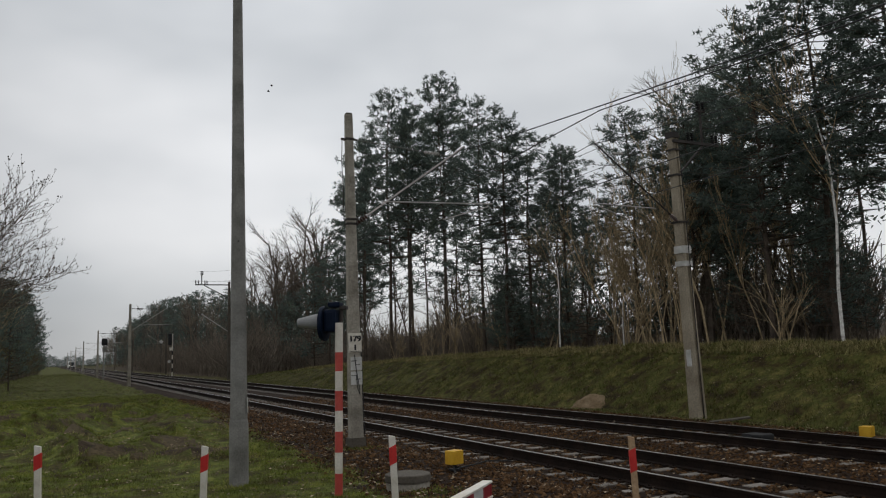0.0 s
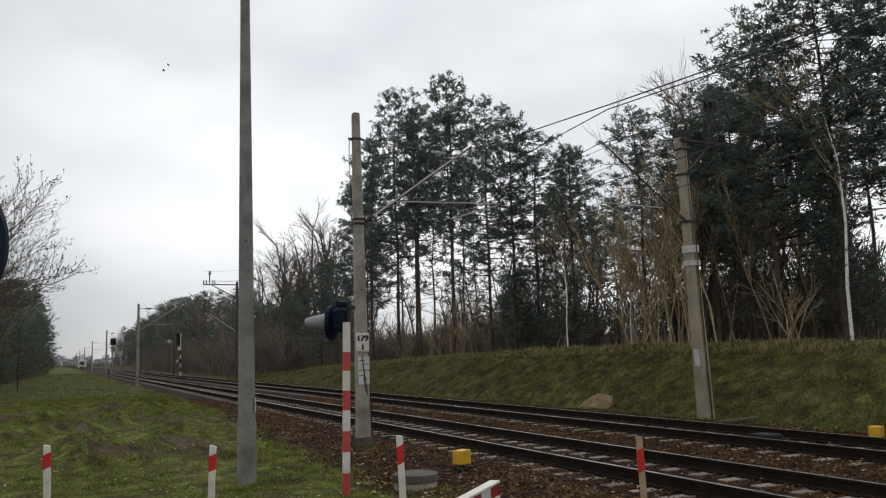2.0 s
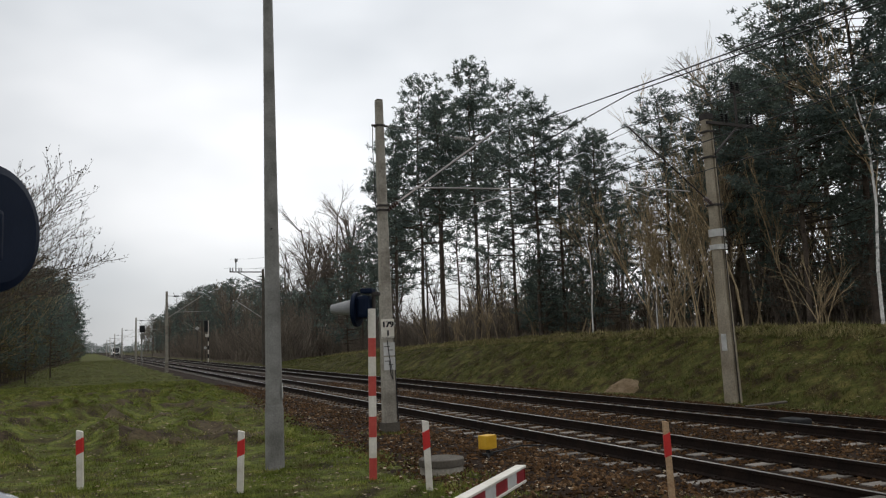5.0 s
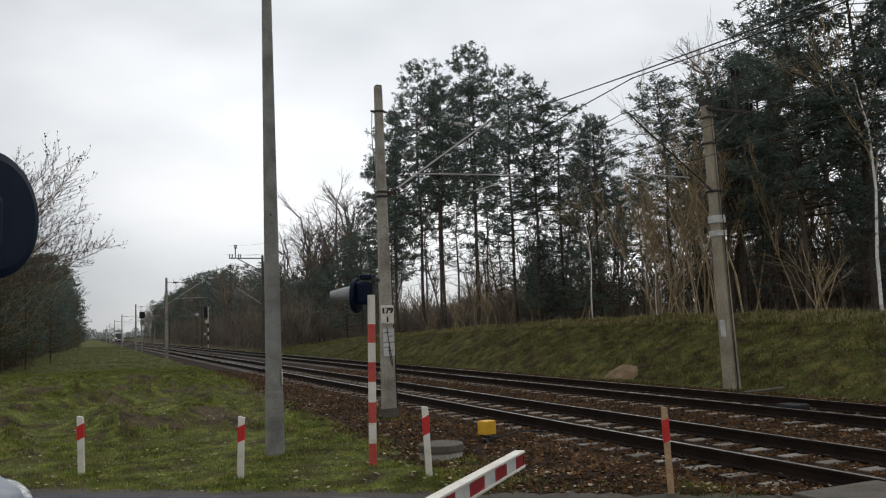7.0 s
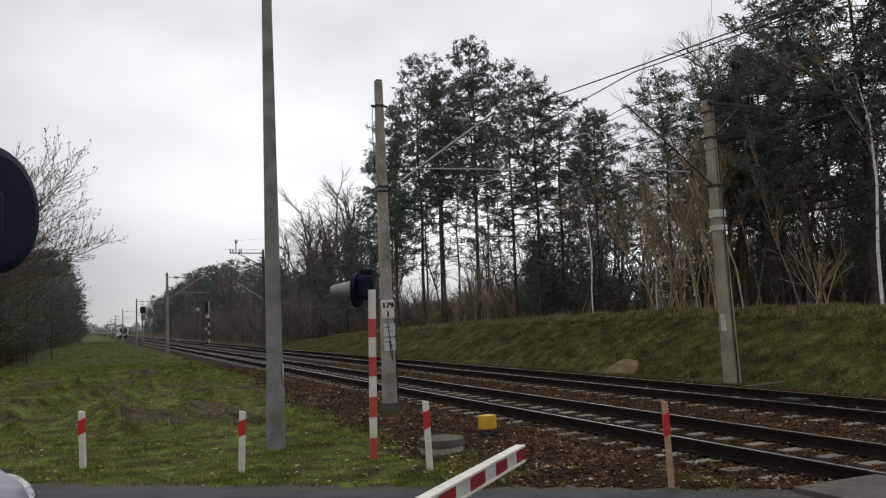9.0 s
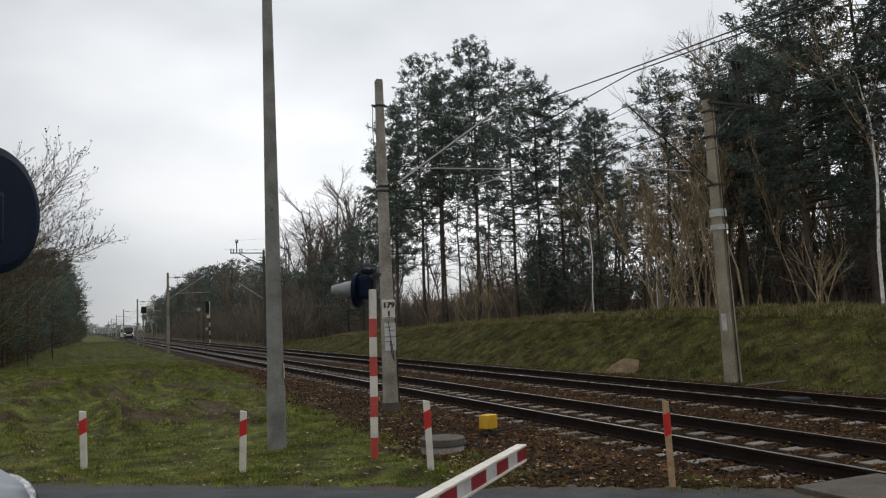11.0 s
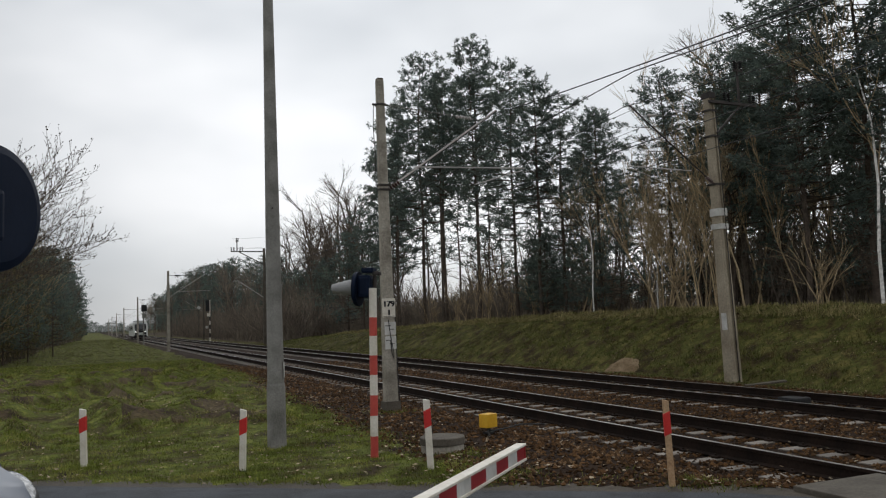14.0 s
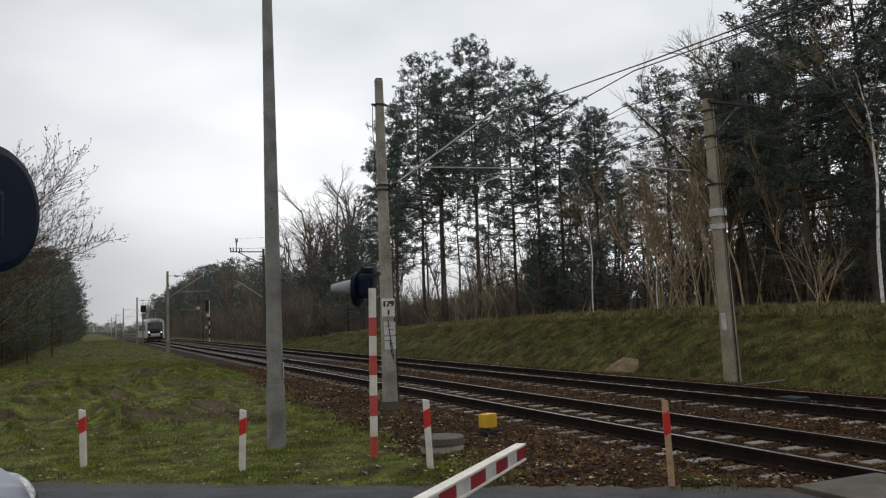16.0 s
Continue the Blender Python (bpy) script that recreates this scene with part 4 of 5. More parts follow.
def bare_tree(seed, h, label, mat, levels=4, thin=0.008, spread=0.8, r=None, kids=(3, 5), name="bare_tree", first=0.62, limb=(0.42, 0.66)):
    rnd = random.Random(seed)
    tr = empty(name, Matrix.Identity(4), label, "bare tree", "leafless trees of the wood")
    bm = (bmesh.new(), bmesh.new())
    branch_tree(bm, rnd, Vector((0, 0, -0.3)), Vector((rnd.uniform(-0.06, 0.06), rnd.uniform(-0.06, 0.06), 1)).normalized(), h * first, r or h * 0.011, 0, levels, thin=thin, spread=spread, kids=kids, limb=limb)
    part("trunk", bm[0], mat, tr)
    part("crown", bm[1], M_TAN if mat is M_BIRCH else mat, tr)
    return tr


def shrub(seed, h, stems, label, mat, name="bare_shrub", leaves=0, wide=0.42, fine=True):
    rnd = random.Random(seed)
    tr = empty(name, Matrix.Identity(4), label, "shrub", "leafless shrubs")
    bm = bmesh.new()
    for _ in range(stems):
        a, t = rnd.uniform(0, 6.28), abs(rnd.gauss(0, 0.3))
        d = Vector((math.cos(a) * t, math.sin(a) * t, 1)).normalized()
        branch_tree((bm, bm), rnd, Vector((rnd.gauss(0, 0.3), rnd.gauss(0, 0.3), -0.1)), d, h * rnd.uniform(0.5, 0.95), 0.022, 1, 3 if fine else 2, up=0.1, sides=3, thin=0.007 if fine else 0.012, spread=0.55, kids=(2, 4) if fine else (4, 6))
    part("shrub_crown", bm, mat, tr)
    if leaves:
        verts, faces = [], []
        for _ in range(leaves):
            a, q = rnd.uniform(0, 6.28), h * wide * rnd.random() ** 0.6
            p = Vector((math.cos(a) * q, math.sin(a) * q, h * (0.1 + 0.85 * rnd.random() ** 0.8 * (1 - 0.4 * q / h))))
            d = Vector((rnd.gauss(0, 1), rnd.gauss(0, 1), rnd.gauss(0, 1))).normalized()
            s = d.cross(Vector((0.3, 0.5, 0.8))).normalized()
            k, w = len(verts), rnd.uniform(0.03, 0.065)
            verts.extend([p, p + d * w + s * w * 0.5, p + d * w * 2, p + d * w - s * w * 0.5])
            faces.append((k, k + 1, k + 2, k + 3))
        mesh_ob("foliage", verts, faces, M_LEAF, tr)
    return tr


rng = random.Random(11)
PINES = [pine(21 + i, 16, cf, sp, "tall dark green pine with a bare lower trunk", 0.125, 7, 10, 1.08) for i, (cf, sp) in enumerate(((5.5, 2.9), (7.0, 2.5), (4.6, 3.1), (8.0, 2.5)))]
FAR_PINES = [pine(31 + i, 16, cf, sp, "distant dark green pine on the wooded slope", 0.20, 4, 4, 2.0) for i, (cf, sp) in enumerate(((4.0, 3.0), (6.0, 2.6)))]
LOW_PINES = [pine(41 + i, 9, 0.9, 2.5, "dense dark green young pine", 0.12, 4, 4, 1.7) for i in range(2)]
BARES = [bare_tree(61 + i, 15, "slender leafless tree with fine dark twigs", M_TWIG, levels=3, thin=0.007, spread=0.75, kids=(4, 5), first=0.86, limb=(0.2, 0.34)) for i in range(4)]
FAR_BARES = [bare_tree(66 + i, 15, "distant leafless tree on the wooded slope", M_TWIG, levels=2, thin=0.02, spread=0.75, kids=(4, 6), first=0.8, limb=(0.25, 0.4)) for i in range(2)]
POPLARS = [bare_tree(75 + i, 15, "pale leafless tree with long upright shoots", M_TAN, levels=3, thin=0.007, spread=0.34, r=0.042, kids=(3, 5), first=0.85, limb=(0.2, 0.34)) for i in range(2)]
TANS = [bare_tree(81 + i, 9, "leafless tan-stemmed young tree", M_TAN, levels=3, thin=0.007, spread=0.28, kids=(3, 4), r=0.042, first=0.85, limb=(0.22, 0.36)) for i in range(3)]
FAR_TANS = [bare_tree(86 + i, 9, "distant leafless brown sapling", M_SCRUB, levels=2, thin=0.016, spread=0.5, kids=(4, 6), r=0.05, first=0.8, limb=(0.3, 0.45)) for i in range(2)]
BIRCH = bare_tree(91, 12, "white-barked birch without leaves at wood edge", M_BIRCH, levels=3, thin=0.008, spread=0.5, kids=(4, 6), r=0.06, name="birch_tree", first=0.7)
SHRUBS = [shrub(101 + i, 3.0, 9, "bushy leafless shrub at wood edge", M_TAN if i % 2 else M_TWIG) for i in range(4)]
FAR_SHRUBS = [shrub(111 + i, 3.0, 9, "distant leafless shrub on the wooded slope", M_SCRUB, fine=False) for i in range(2)]
LEAFY = [shrub(121 + i, 4.0, 14, "dense olive bush just coming into leaf", M_TWIG, leaves=2200) for i in range(2)]
THICKET = [shrub(131 + i, 8.0, 13, "tall thicket of bare twigs and young leaves", M_TAN, leaves=5200, wide=0.3) for i in range(2)]
STOCK = PINES + FAR_PINES + LOW_PINES + BARES + FAR_BARES + POPLARS + TANS + FAR_TANS + [BIRCH] + SHRUBS + FAR_SHRUBS + LEAFY + THICKET
USED = set()


def plant(proto, x, y, s=1.0, sz=None, turn=None):
    """Stands the first of a kind itself, and copies of it after that."""
    m = Matrix.LocRotScale((x, y, land(x, y)), Euler((0, 0, rng.uniform(0, 6.28) if turn is None else turn)), (s, s, sz or s))
    if proto.name in USED:
        ob = copy_thing(proto, Matrix.Identity(4))
    else:
        USED.add(proto.name)
        ob = proto
    ob.matrix_basis = m
    return ob


def by_bearing(a0, a1, x0, x1):
    """A place between two bearings from the crossing and two distances from the line."""
    x, a = rng.uniform(x0, x1), radians(rng.uniform(a0, a1))
    return x, x / math.tan(a)


# how high the wood stands against the sky, by bearing: degrees, rise over distance
SKYLINE = ((8, 0.05), (12.2, 0.095), (14.6, 0.165), (16, 0.18), (18.7, 0.22), (21.8, 0.33), (25.5, 0.345), (28.4, 0.31), (30.1, 0.285), (31.7, 0.235), (34.4, 0.245), (39.5, 0.285), (41.5, 0.27), (44.8, 0.315), (48.4, 0.345), (53.1, 0.39), (90, 0.4))


def skyline(x, y):
    b = math.degrees(math.atan2(x, y))
    for (a, u), (c, v) in zip(SKYLINE, SKYLINE[1:]):
        if a <= b <= c:
            return EYE + (u + (v - u) * (b - a) / (c - a)) * math.hypot(x, y)
    return 8.0


def under_sky(proto, x, y, h, share, wide=1.0, most=1.2):
    """A tree whose top reaches a share of the skyline's height there."""
    s = min(most, (skyline(x, y) * share - land(x, y)) / h)
    plant(proto, x, y, s * wide, s)


# the stand of tall pines, and those towards the crossing: x, y, top, kind, width
for x, y, top, kind, wide in (
        (21.0, 51.9, 20.9, 0, 1.05), (20.4, 47.4, 17.6, 3, 0.95), (21.5, 49.3, 19.0, 1, 1.0), (22.0, 45.4, 19.8, 3, 1.15), (21.0, 43.2, 17.0, 1, 0.9),
        (21.0, 38.6, 16.2, 2, 1.05), (20.6, 35.4, 14.2, 1, 1.25), (22.0, 35.3, 13.4, 2, 1.25), (21.5, 31.5, 11.5, 3, 1.1), (22.6, 33.0, 12.0, 1, 1.1),
        (21.2, 57.5, 19.0, 1, 1.0), (22.4, 61.0, 18.4, 2, 1.1), (23.5, 66.5, 17.0, 2, 1.1),
        (22.0, 27.0, 12.1, 0, 1.25), (23.5, 25.2, 11.4, 2, 1.2), (22.0, 23.6, 11.8, 2, 1.2), (23.4, 21.4, 13.6, 2, 1.3), (21.2, 19.4, 13.0, 2, 1.3),
        (23.0, 18.4, 15.0, 0, 1.3), (25.4, 17.2, 16.5, 0, 1.3), (23.4, 15.2, 15.2, 2, 1.3), (24.8, 24.6, 13.0, 0, 1.3)):
    s = (top - land(x, y)) / 16
    plant(PINES[kind], x, y, s * wide * (0.86 if y > 30 else 0.96), s)
for i in range(6):
    x, y = by_bearing(19, 31, 30, 44)
    under_sky(FAR_PINES[i % 2], x, y, 16, rng.uniform(0.5, 0.75))
for i in range(9):
    x, y = by_bearing(40, 54, 28, 44)
    under_sky((PINES[i % 4], FAR_PINES[i % 2])[i % 2], x, y, 16, rng.uniform(0.7, 0.95))
for i in range(3):
    x, y = by_bearing(31.5, 38, 24, 36)
    under_sky(PINES[i % 4], x, y, 16, rng.uniform(0.7, 0.9))
for i in range(11):
    x, y = by_bearing(29.0, 36, 20.6, 24)
    plant(LOW_PINES[i % 2], x, y, rng.uniform(0.36, 0.55))
for i in range(10):
    x, y = by_bearing(34, 53, 23, 30)
    plant(LOW_PINES[i % 2], x, y, rng.uniform(0.35, 0.6))
for i in range(20):
    x, y = by_bearing(18, 31, 22.5, 38)
    plant(BARES[i % 4], x, y, rng.uniform(0.42, 0.62))
for i in range(20):
    x, y = by_bearing(31, 53, 20.5, 36)
    under_sky(BARES[i % 4], x, y, 14.5, rng.uniform(0.6, 0.92), 0.9)
for x, y, s in ((24, 25.9, 0.84), (24.5, 27.2, 0.82), (23.4, 24.4, 0.84)):
    plant(BARES[int(y) % 4], x, y, s)
# pale leafless crowns standing above the dark pines
for i, (x, y, s) in enumerate(((22.2, 25.9, 0.78), (22.6, 25.0, 0.78), (22.8, 23.4, 0.84), (23.4, 24.9, 0.76))):
    plant(POPLARS[i % 2], x, y, s)
for i in range(22):
    x, y = by_bearing(37.2, 42.0, 19.6, 21.0)
    plant(TANS[i % 3], x, y, rng.uniform(0.5, 0.78))
for i in range(14):
    x, y = by_bearing(32, 45, 20.4, 25)
    plant(TANS[i % 3], x, y, rng.uniform(0.55, 0.95))
for i in range(5):
    x, y = by_bearing(44, 53, 22, 28)
    plant(TANS[i % 3], x, y, rng.uniform(0.6, 0.9))
tip = max((v.co for v in BIRCH.children[0].data.vertices), key=lambda c: c.z)
for x, y, size in ((19.7, 29.5, 0.58), (20.6, 16.3, 0.95), (21.6, 27.6, 0.5)):
    plant(BIRCH, x, y, size, turn=math.atan2(y, x) + 0.25 - math.atan2(tip.y, tip.x))
plant(SHRUBS[1], 19.9, 39.8, 1.15)
plant(SHRUBS[3], 19.9, 24.4, 1.2)


def scrub(label, protos, spots):
    """Undergrowth that nobody could count, joined: x, y, width, height."""
    verts, faces, base = [], [], 0
    for k, (x, y, wide, tall) in enumerate(spots):
        me = protos[k % len(protos)].children[0].data
        co = np.empty(len(me.vertices) * 3)
        me.vertices.foreach_get("co", co)
        co = co.reshape(-1, 3)
        a = rng.uniform(0, 6.28)
        ca, sa = math.cos(a) * wide, math.sin(a) * wide
        verts.append(np.column_stack((co[:, 0] * ca - co[:, 1] * sa + x, co[:, 0] * sa + co[:, 1] * ca + y, co[:, 2] * tall + land(x, y))))
        faces += [tuple(base + v for v in f.vertices) for f in me.polygons]
        base += len(me.vertices)
    return tagged(mesh_ob("undergrowth", np.concatenate(verts).tolist(), faces, M_SCRUB), label, "undergrowth", kind="stuff")


def scatter(n, a0, a1, x0, x1, lo, hi, tall=1.0):
    for _ in range(n):
        x, y = by_bearing(a0, a1, x0, x1)
        s = rng.uniform(lo, hi)
        yield x, y, s, s * tall


scrub("brown tangle of leafless undergrowth inside the wood", FAR_SHRUBS, list(scatter(60, 16, 54, 25, 36, 1.1, 1.7)) + list(scatter(50, 13, 25, 23, 40, 0.9, 1.5)) + list(scatter(30, 17, 32, 25, 40, 0.9, 1.3)) + list(scatter(110, 14, 33, 36, 56, 1.6, 2.2, 0.9)) + list(scatter(40, 42, 54, 24, 32, 1.1, 1.6)) + list(scatter(80, 17, 33, 22, 31, 0.6, 1.0)) + list(scatter(60, 24, 36, 25, 36, 1.0, 1.5)))
for i in range(70):
    x, y = by_bearing(17, 53, 20.2, 32)
    plant(SHRUBS[i % 4], x, y, rng.uniform(0.45, 1.0))
# leafless stand beyond the pines
for i in range(34):
    x, y = by_bearing(11.6, 18.5, 24, 34)
    under_sky(BARES[i % 4], x, y, 14.5, rng.uniform(0.68, 0.97), 1.0, 1.6)
plant(LOW_PINES[0], 22.5, 75.0, 1.15)
plant(PINES[2], 23.0, 72.0, 0.75)
for i in (0, 4, 7):
    x = 26.0 + (i * 3.3) % 8.0
    a = radians(46.0 + i * 1.05)
    under_sky((BARES[i % 4], FAR_PINES[i % 2])[i % 2], x, x / math.tan(a), 15.0, 0.6 + (i % 4) * 0.08)
# wooded slope along the line into the distance
scrub("greyish brown leafless scrub along the distant slope", FAR_SHRUBS, [(rng.uniform(16.8, 25.0), 82 + 130 * (i / 190) ** 1.25, rng.uniform(1.2, 1.9), rng.uniform(1.0, 2.0)) for i in range(190)])
for i in range(180):
    y = 86 + 360 * (i / 180) ** 1.5 + rng.uniform(-6, 6)
    x = rng.uniform(19.5, 26) + 0.01 * (y - 90)
    top = 8.0 + 7.5 * step(88, 140, y) + 3.5 * step(140, 220, y)
    k = i % 5 if y > 150 or i % 3 == 0 else 3 + i % 2
    if k < 2:
        s = top * rng.uniform(0.85, 1.0) / 16
        plant(FAR_PINES[(i // 5) % 2], x + 4, y, s * 1.25, s)
    elif k == 2:
        s = top * rng.uniform(0.7, 0.92) / 9
        plant(LOW_PINES[i % 2], x + 3, y, min(s, 1.2), s)
    elif k == 3:
        plant((FAR_TANS[i % 2], FAR_BARES[i // 2 % 2])[i % 2], x, y, top / (9, 13)[i % 2] * rng.uniform(0.7, 0.95))
    else:
        plant(LOW_PINES[i % 2], x + 5, y, rng.uniform(0.8, 1.1))
for i in range(34):
    y = 84 + 4.0 * i
    plant(FAR_TANS[i % 2], rng.uniform(18.5, 22), y, rng.uniform(0.5, 0.85))
# wood along the other side, its edge closing on the line with distance
def west_edge(y):
    return -6.0 + 0.037 * (y - 59)


for i in range(40):
    y = 57 + 130 * (i / 40) ** 1.2
    s = rng.uniform(0.62, 1.0) * (15 + 2.5 * step(80, 180, y)) / 16
    plant(FAR_PINES[i % 2], west_edge(y) - 1.0 - abs(rng.gauss(0, 2.2)), y, s * 1.15, s)
for i in range(54):
    y = 56 + 130 * (i / 54) ** 1.2
    s = rng.uniform(0.8, 1.5)
    plant((LEAFY + FAR_SHRUBS)[i % 4], west_edge(y) - 0.2 - abs(rng.gauss(0, 1.4)), y, min(s, 1.2), s)
for i in range(22):
    y = 57 + 125 * (i / 22) ** 1.2
    plant((FAR_TANS[i // 2 % 2], FAR_BARES[i // 2 % 2])[i % 2], west_edge(y) - 0.3 - abs(rng.gauss(0, 1.5)), y, rng.uniform(0.75, 1.0) * (1.2, 0.8)[i % 2])
for i in range(24):
    y = 60 + 120 * (i / 24) ** 1.2
    s = rng.uniform(0.9, 1.3)
    plant(LOW_PINES[i % 2], west_edge(y) - 0.8 - abs(rng.gauss(0, 1.5)), y, s, s)
for i in range(15):
    y = 48 + 2.2 * i
    size = rng.uniform(0.9, 1.25)
    plant(THICKET[i % 2], -5.7 + 0.04 * (y - 48) - abs(rng.gauss(0, 1.5)), y, size)
for x, y, size in ((-3.6, 56, 0.8), (-4.6, 52, 0.75), (-2.6, 66, 0.85), (-5.6, 50, 0.9), (-7.0, 53, 1.1)):
    plant(LOW_PINES[int(y) % 2], x, y, size * 0.85, size)

for i in range(14):
    y = 47 + 1.6 * i
    plant(LEAFY[i % 2], -5.0 + 0.05 * (y - 47) - abs(rng.gauss(0, 1.6)), y, rng.uniform(0.55, 0.85))


def budding_tree():
    """Leafless tree whose long limbs fan out over the thicket, set with short upright spurs and buds."""
    rnd = random.Random(77)
    tr = empty("budding_tree", Matrix.Translation((-5.7, 45.0, land(-5.7, 45.0))), "leafless tree with fine budding twigs above thicket", "bare tree", "leafless trees of the wood")
    wood, buds = bmesh.new(), bmesh.new()
    tube(wood, [(0, 0, -0.3), (0.1, 0, 2.5), (0.0, 0.1, 6.6)], [0.20, 0.16, 0.09], 8)
    twigs = bmesh.new()

    def shoot(p, d, length, r, level):
        n = 5 if level == 0 else 3
        pts, v = [p], d.copy()
        for _ in range(n):
            v = (v + Vector((rnd.gauss(0, 0.07), rnd.gauss(0, 0.07), rnd.gauss(0.05, 0.06)))).normalized()
            pts.append(pts[-1] + v * length / n)
        tube(twigs, pts, [max(0.006, r * (1 - 0.75 * i / n)) for i in range(n + 1)], 4 if level == 0 else 3, cap=False)
        count = int(length * (2.6, 4.2, 6.0)[level])
        for k in range(count):
            f = 0.15 + 0.85 * (k + rnd.random()) / count
            i = min(n - 1, int(f * n))
            b = pts[i].lerp(pts[i + 1], f * n - i)
            if level < 2:
                side = v.cross(Vector((rnd.gauss(0, 1), rnd.gauss(0, 1), rnd.gauss(0, 1)))).normalized()
                shoot(b, (v * 0.9 + side * 0.75 + Vector((0, 0, 0.2))).normalized(), length * rnd.uniform(0.16, 0.36) * (1.2 - 0.5 * f), r * 0.42, level + 1)
            else:
                e = b + (v * 0.4 + Vector((rnd.gauss(0, 0.4), rnd.gauss(0, 0.4), 0.8))).normalized() * rnd.uniform(0.05, 0.13)
                tube(twigs, [b, e], 0.006, 3, cap=False)
                if rnd.random() < 0.35:
                    bmesh.ops.create_cube(buds, size=rnd.uniform(0.03, 0.06), matrix=Matrix.Translation(e) @ Matrix.Rotation(0.7, 4, (1, 1, 0)))

    for k in range(24):
        a = rnd.uniform(-1.0, 1.0) if k % 3 else rnd.uniform(0, 6.28)
        lift = rnd.uniform(-0.12, 1.1)
        d = Vector((math.cos(a) * math.cos(lift), math.sin(a) * math.cos(lift), math.sin(lift)))
        shoot(Vector((0, 0.1, rnd.uniform(2.8, 5.8))), d, rnd.uniform(5.6, 7.6), 0.04, 0)
    part("trunk", wood, M_TWIG, tr)
    part("crown", twigs, M_TWIG, tr)
    part("bud_cluster", buds, M_BARK, tr, "dark swelling buds")
    return tr


budding_tree()
for i in range(30):
    y = 192 + 8 * i
    plant((LEAFY + LOW_PINES)[i % 4], west_edge(180) - 1.4 - abs(rng.gauss(0, 0.8)), y, rng.uniform(0.5, 0.8))
for i in range(60):
    plant(LOW_PINES[i % 2], -40 + 1.5 * i, 455 + rng.uniform(0, 90), rng.uniform(0.9, 1.3), rng.uniform(0.5, 0.8))
for proto in STOCK:
    if proto.name not in USED:
        plant(proto, 40, 50)


# ---- train ----
def train():
    tr = empty("passenger_train", pose(8.1625, 370, 0), "short white passenger railcar with lit headlamps", "train")
    W, H = 1.27, 3.25
    def body(y0, y1, nose):
        bm = bmesh.new()
        prof = [(-W, 0.5), (-W, H - 0.75), (-W * 0.95, H - 0.35), (-W * 0.75, H - 0.1), (0, H), (W * 0.75, H - 0.1), (W * 0.95, H - 0.35), (W, H - 0.75), (W, 0.5)]
        ys = [(y0, 0.86, 0.0), (y0 + 0.25, 0.95, 0.0), (y0 + 0.8, 1, 0)] if nose else [(y0, 1, 0)]
        ys.append((y1, 1, 0))
        rings = [[bm.verts.new((x * s, y + (0.35 * (z - 0.55) / 3 if i == 0 and nose else 0), z)) for x, z in prof] for i, (y, s, _) in enumerate(ys)]
        for lo, hi in zip(rings, rings[1:]):
            for k in range(len(prof)):
                bm.faces.new((lo[k], lo[(k + 1) % len(prof)], hi[(k + 1) % len(prof)], hi[k]))
        bm.faces.new(rings[0])
        bm.faces.new(rings[-1])
        return bm
    for i in range(1):
        b = part("carriage", body(0, 19, True), M_TRAIN, tr)
        for side in (-1, 1):
            for k in range(8):
                bm = bmesh.new()
                box(bm, side * (W + 0.005), i * 20.5 + 2.6 + k * 2.0, 1.95, 0.03, 1.35, 0.8, 0.01)
                part("window", bm, M_GLASS_DARK, b)
        bm = bmesh.new()
        box(bm, 0, i * 20.5 + 10, H + 0.02, 1.4, 8, 0.2, 0.05)
        part("roof_unit", bm, M_TRAINGREY, b)
        for yy in (3.2, 15.5):
            for dy in (-1.2, 1.2):
                for side in (-0.75, 0.75):
                    bm = bmesh.new()
                    lathe(bm, [(0.42, -0.05), (0.42, 0.05)], 18, Matrix.Translation((side, i * 20.5 + yy + dy, 0.42)) @ Matrix.Rotation(math.pi / 2, 4, "Y"))
                    part("wheel", bm, M_DARKSTEEL, b)
            bm = bmesh.new()
            box(bm, 0, i * 20.5 + yy, 0.5, 2.3, 3.2, 0.3, 0.05)
            part("bogie", bm, M_DARKSTEEL, b)
    bm = bmesh.new()
    box(bm, 0, 0.15, 2.15, 2.0, 0.25, 1.1, 0.1, Matrix.Rotation(-0.115, 3, "X"))
    part("windscreen", bm, M_GLASS_DARK, tr, "wide dark windscreen")
    bm = bmesh.new()
    box(bm, 0, 0.23, 2.86, 1.3, 0.15, 0.18, 0.05, Matrix.Rotation(-0.115, 3, "X"))
    part("destination_panel", bm, M_TRAINGREY, tr)
    bm = bmesh.new()
    box(bm, 0, 0.0, 1.36, 1.95, 0.16, 0.42, 0.08)
    part("front_band", bm, M_BLACK, tr, "black band below the windscreen")
    bm = bmesh.new()
    box(bm, 0, -0.02, 0.5, 2.1, 0.3, 0.42, 0.06)
    part("front_apron", bm, M_BLACK, tr, "black apron and coupler")
    bm = bmesh.new()
    box(bm, 0, -0.06, 0.95, 2.1, 0.2, 0.3, 0.08)
    part("bumper", bm, M_TRAIN, tr)
    for side in (-0.8, 0.8):
        bm = bmesh.new()
        lathe(bm, [(0.10, 0), (0.09, 0.05), (0.03, 0.07)], 18, Matrix.Translation((side, -0.07, 1.3)) @ Matrix.Rotation(math.pi / 2, 4, "X"))
        part("headlamp", bm, M_LIGHT, tr, "lit white headlamp")
        bm = bmesh.new()
        lathe(bm, [(0.2, 0), (0.2, 0.12)], 14, Matrix.Translation((side, -0.14, 0.95)) @ Matrix.Rotation(math.pi / 2, 4, "X"))
        part("buffer", bm, M_BLACK, tr)
    return tr


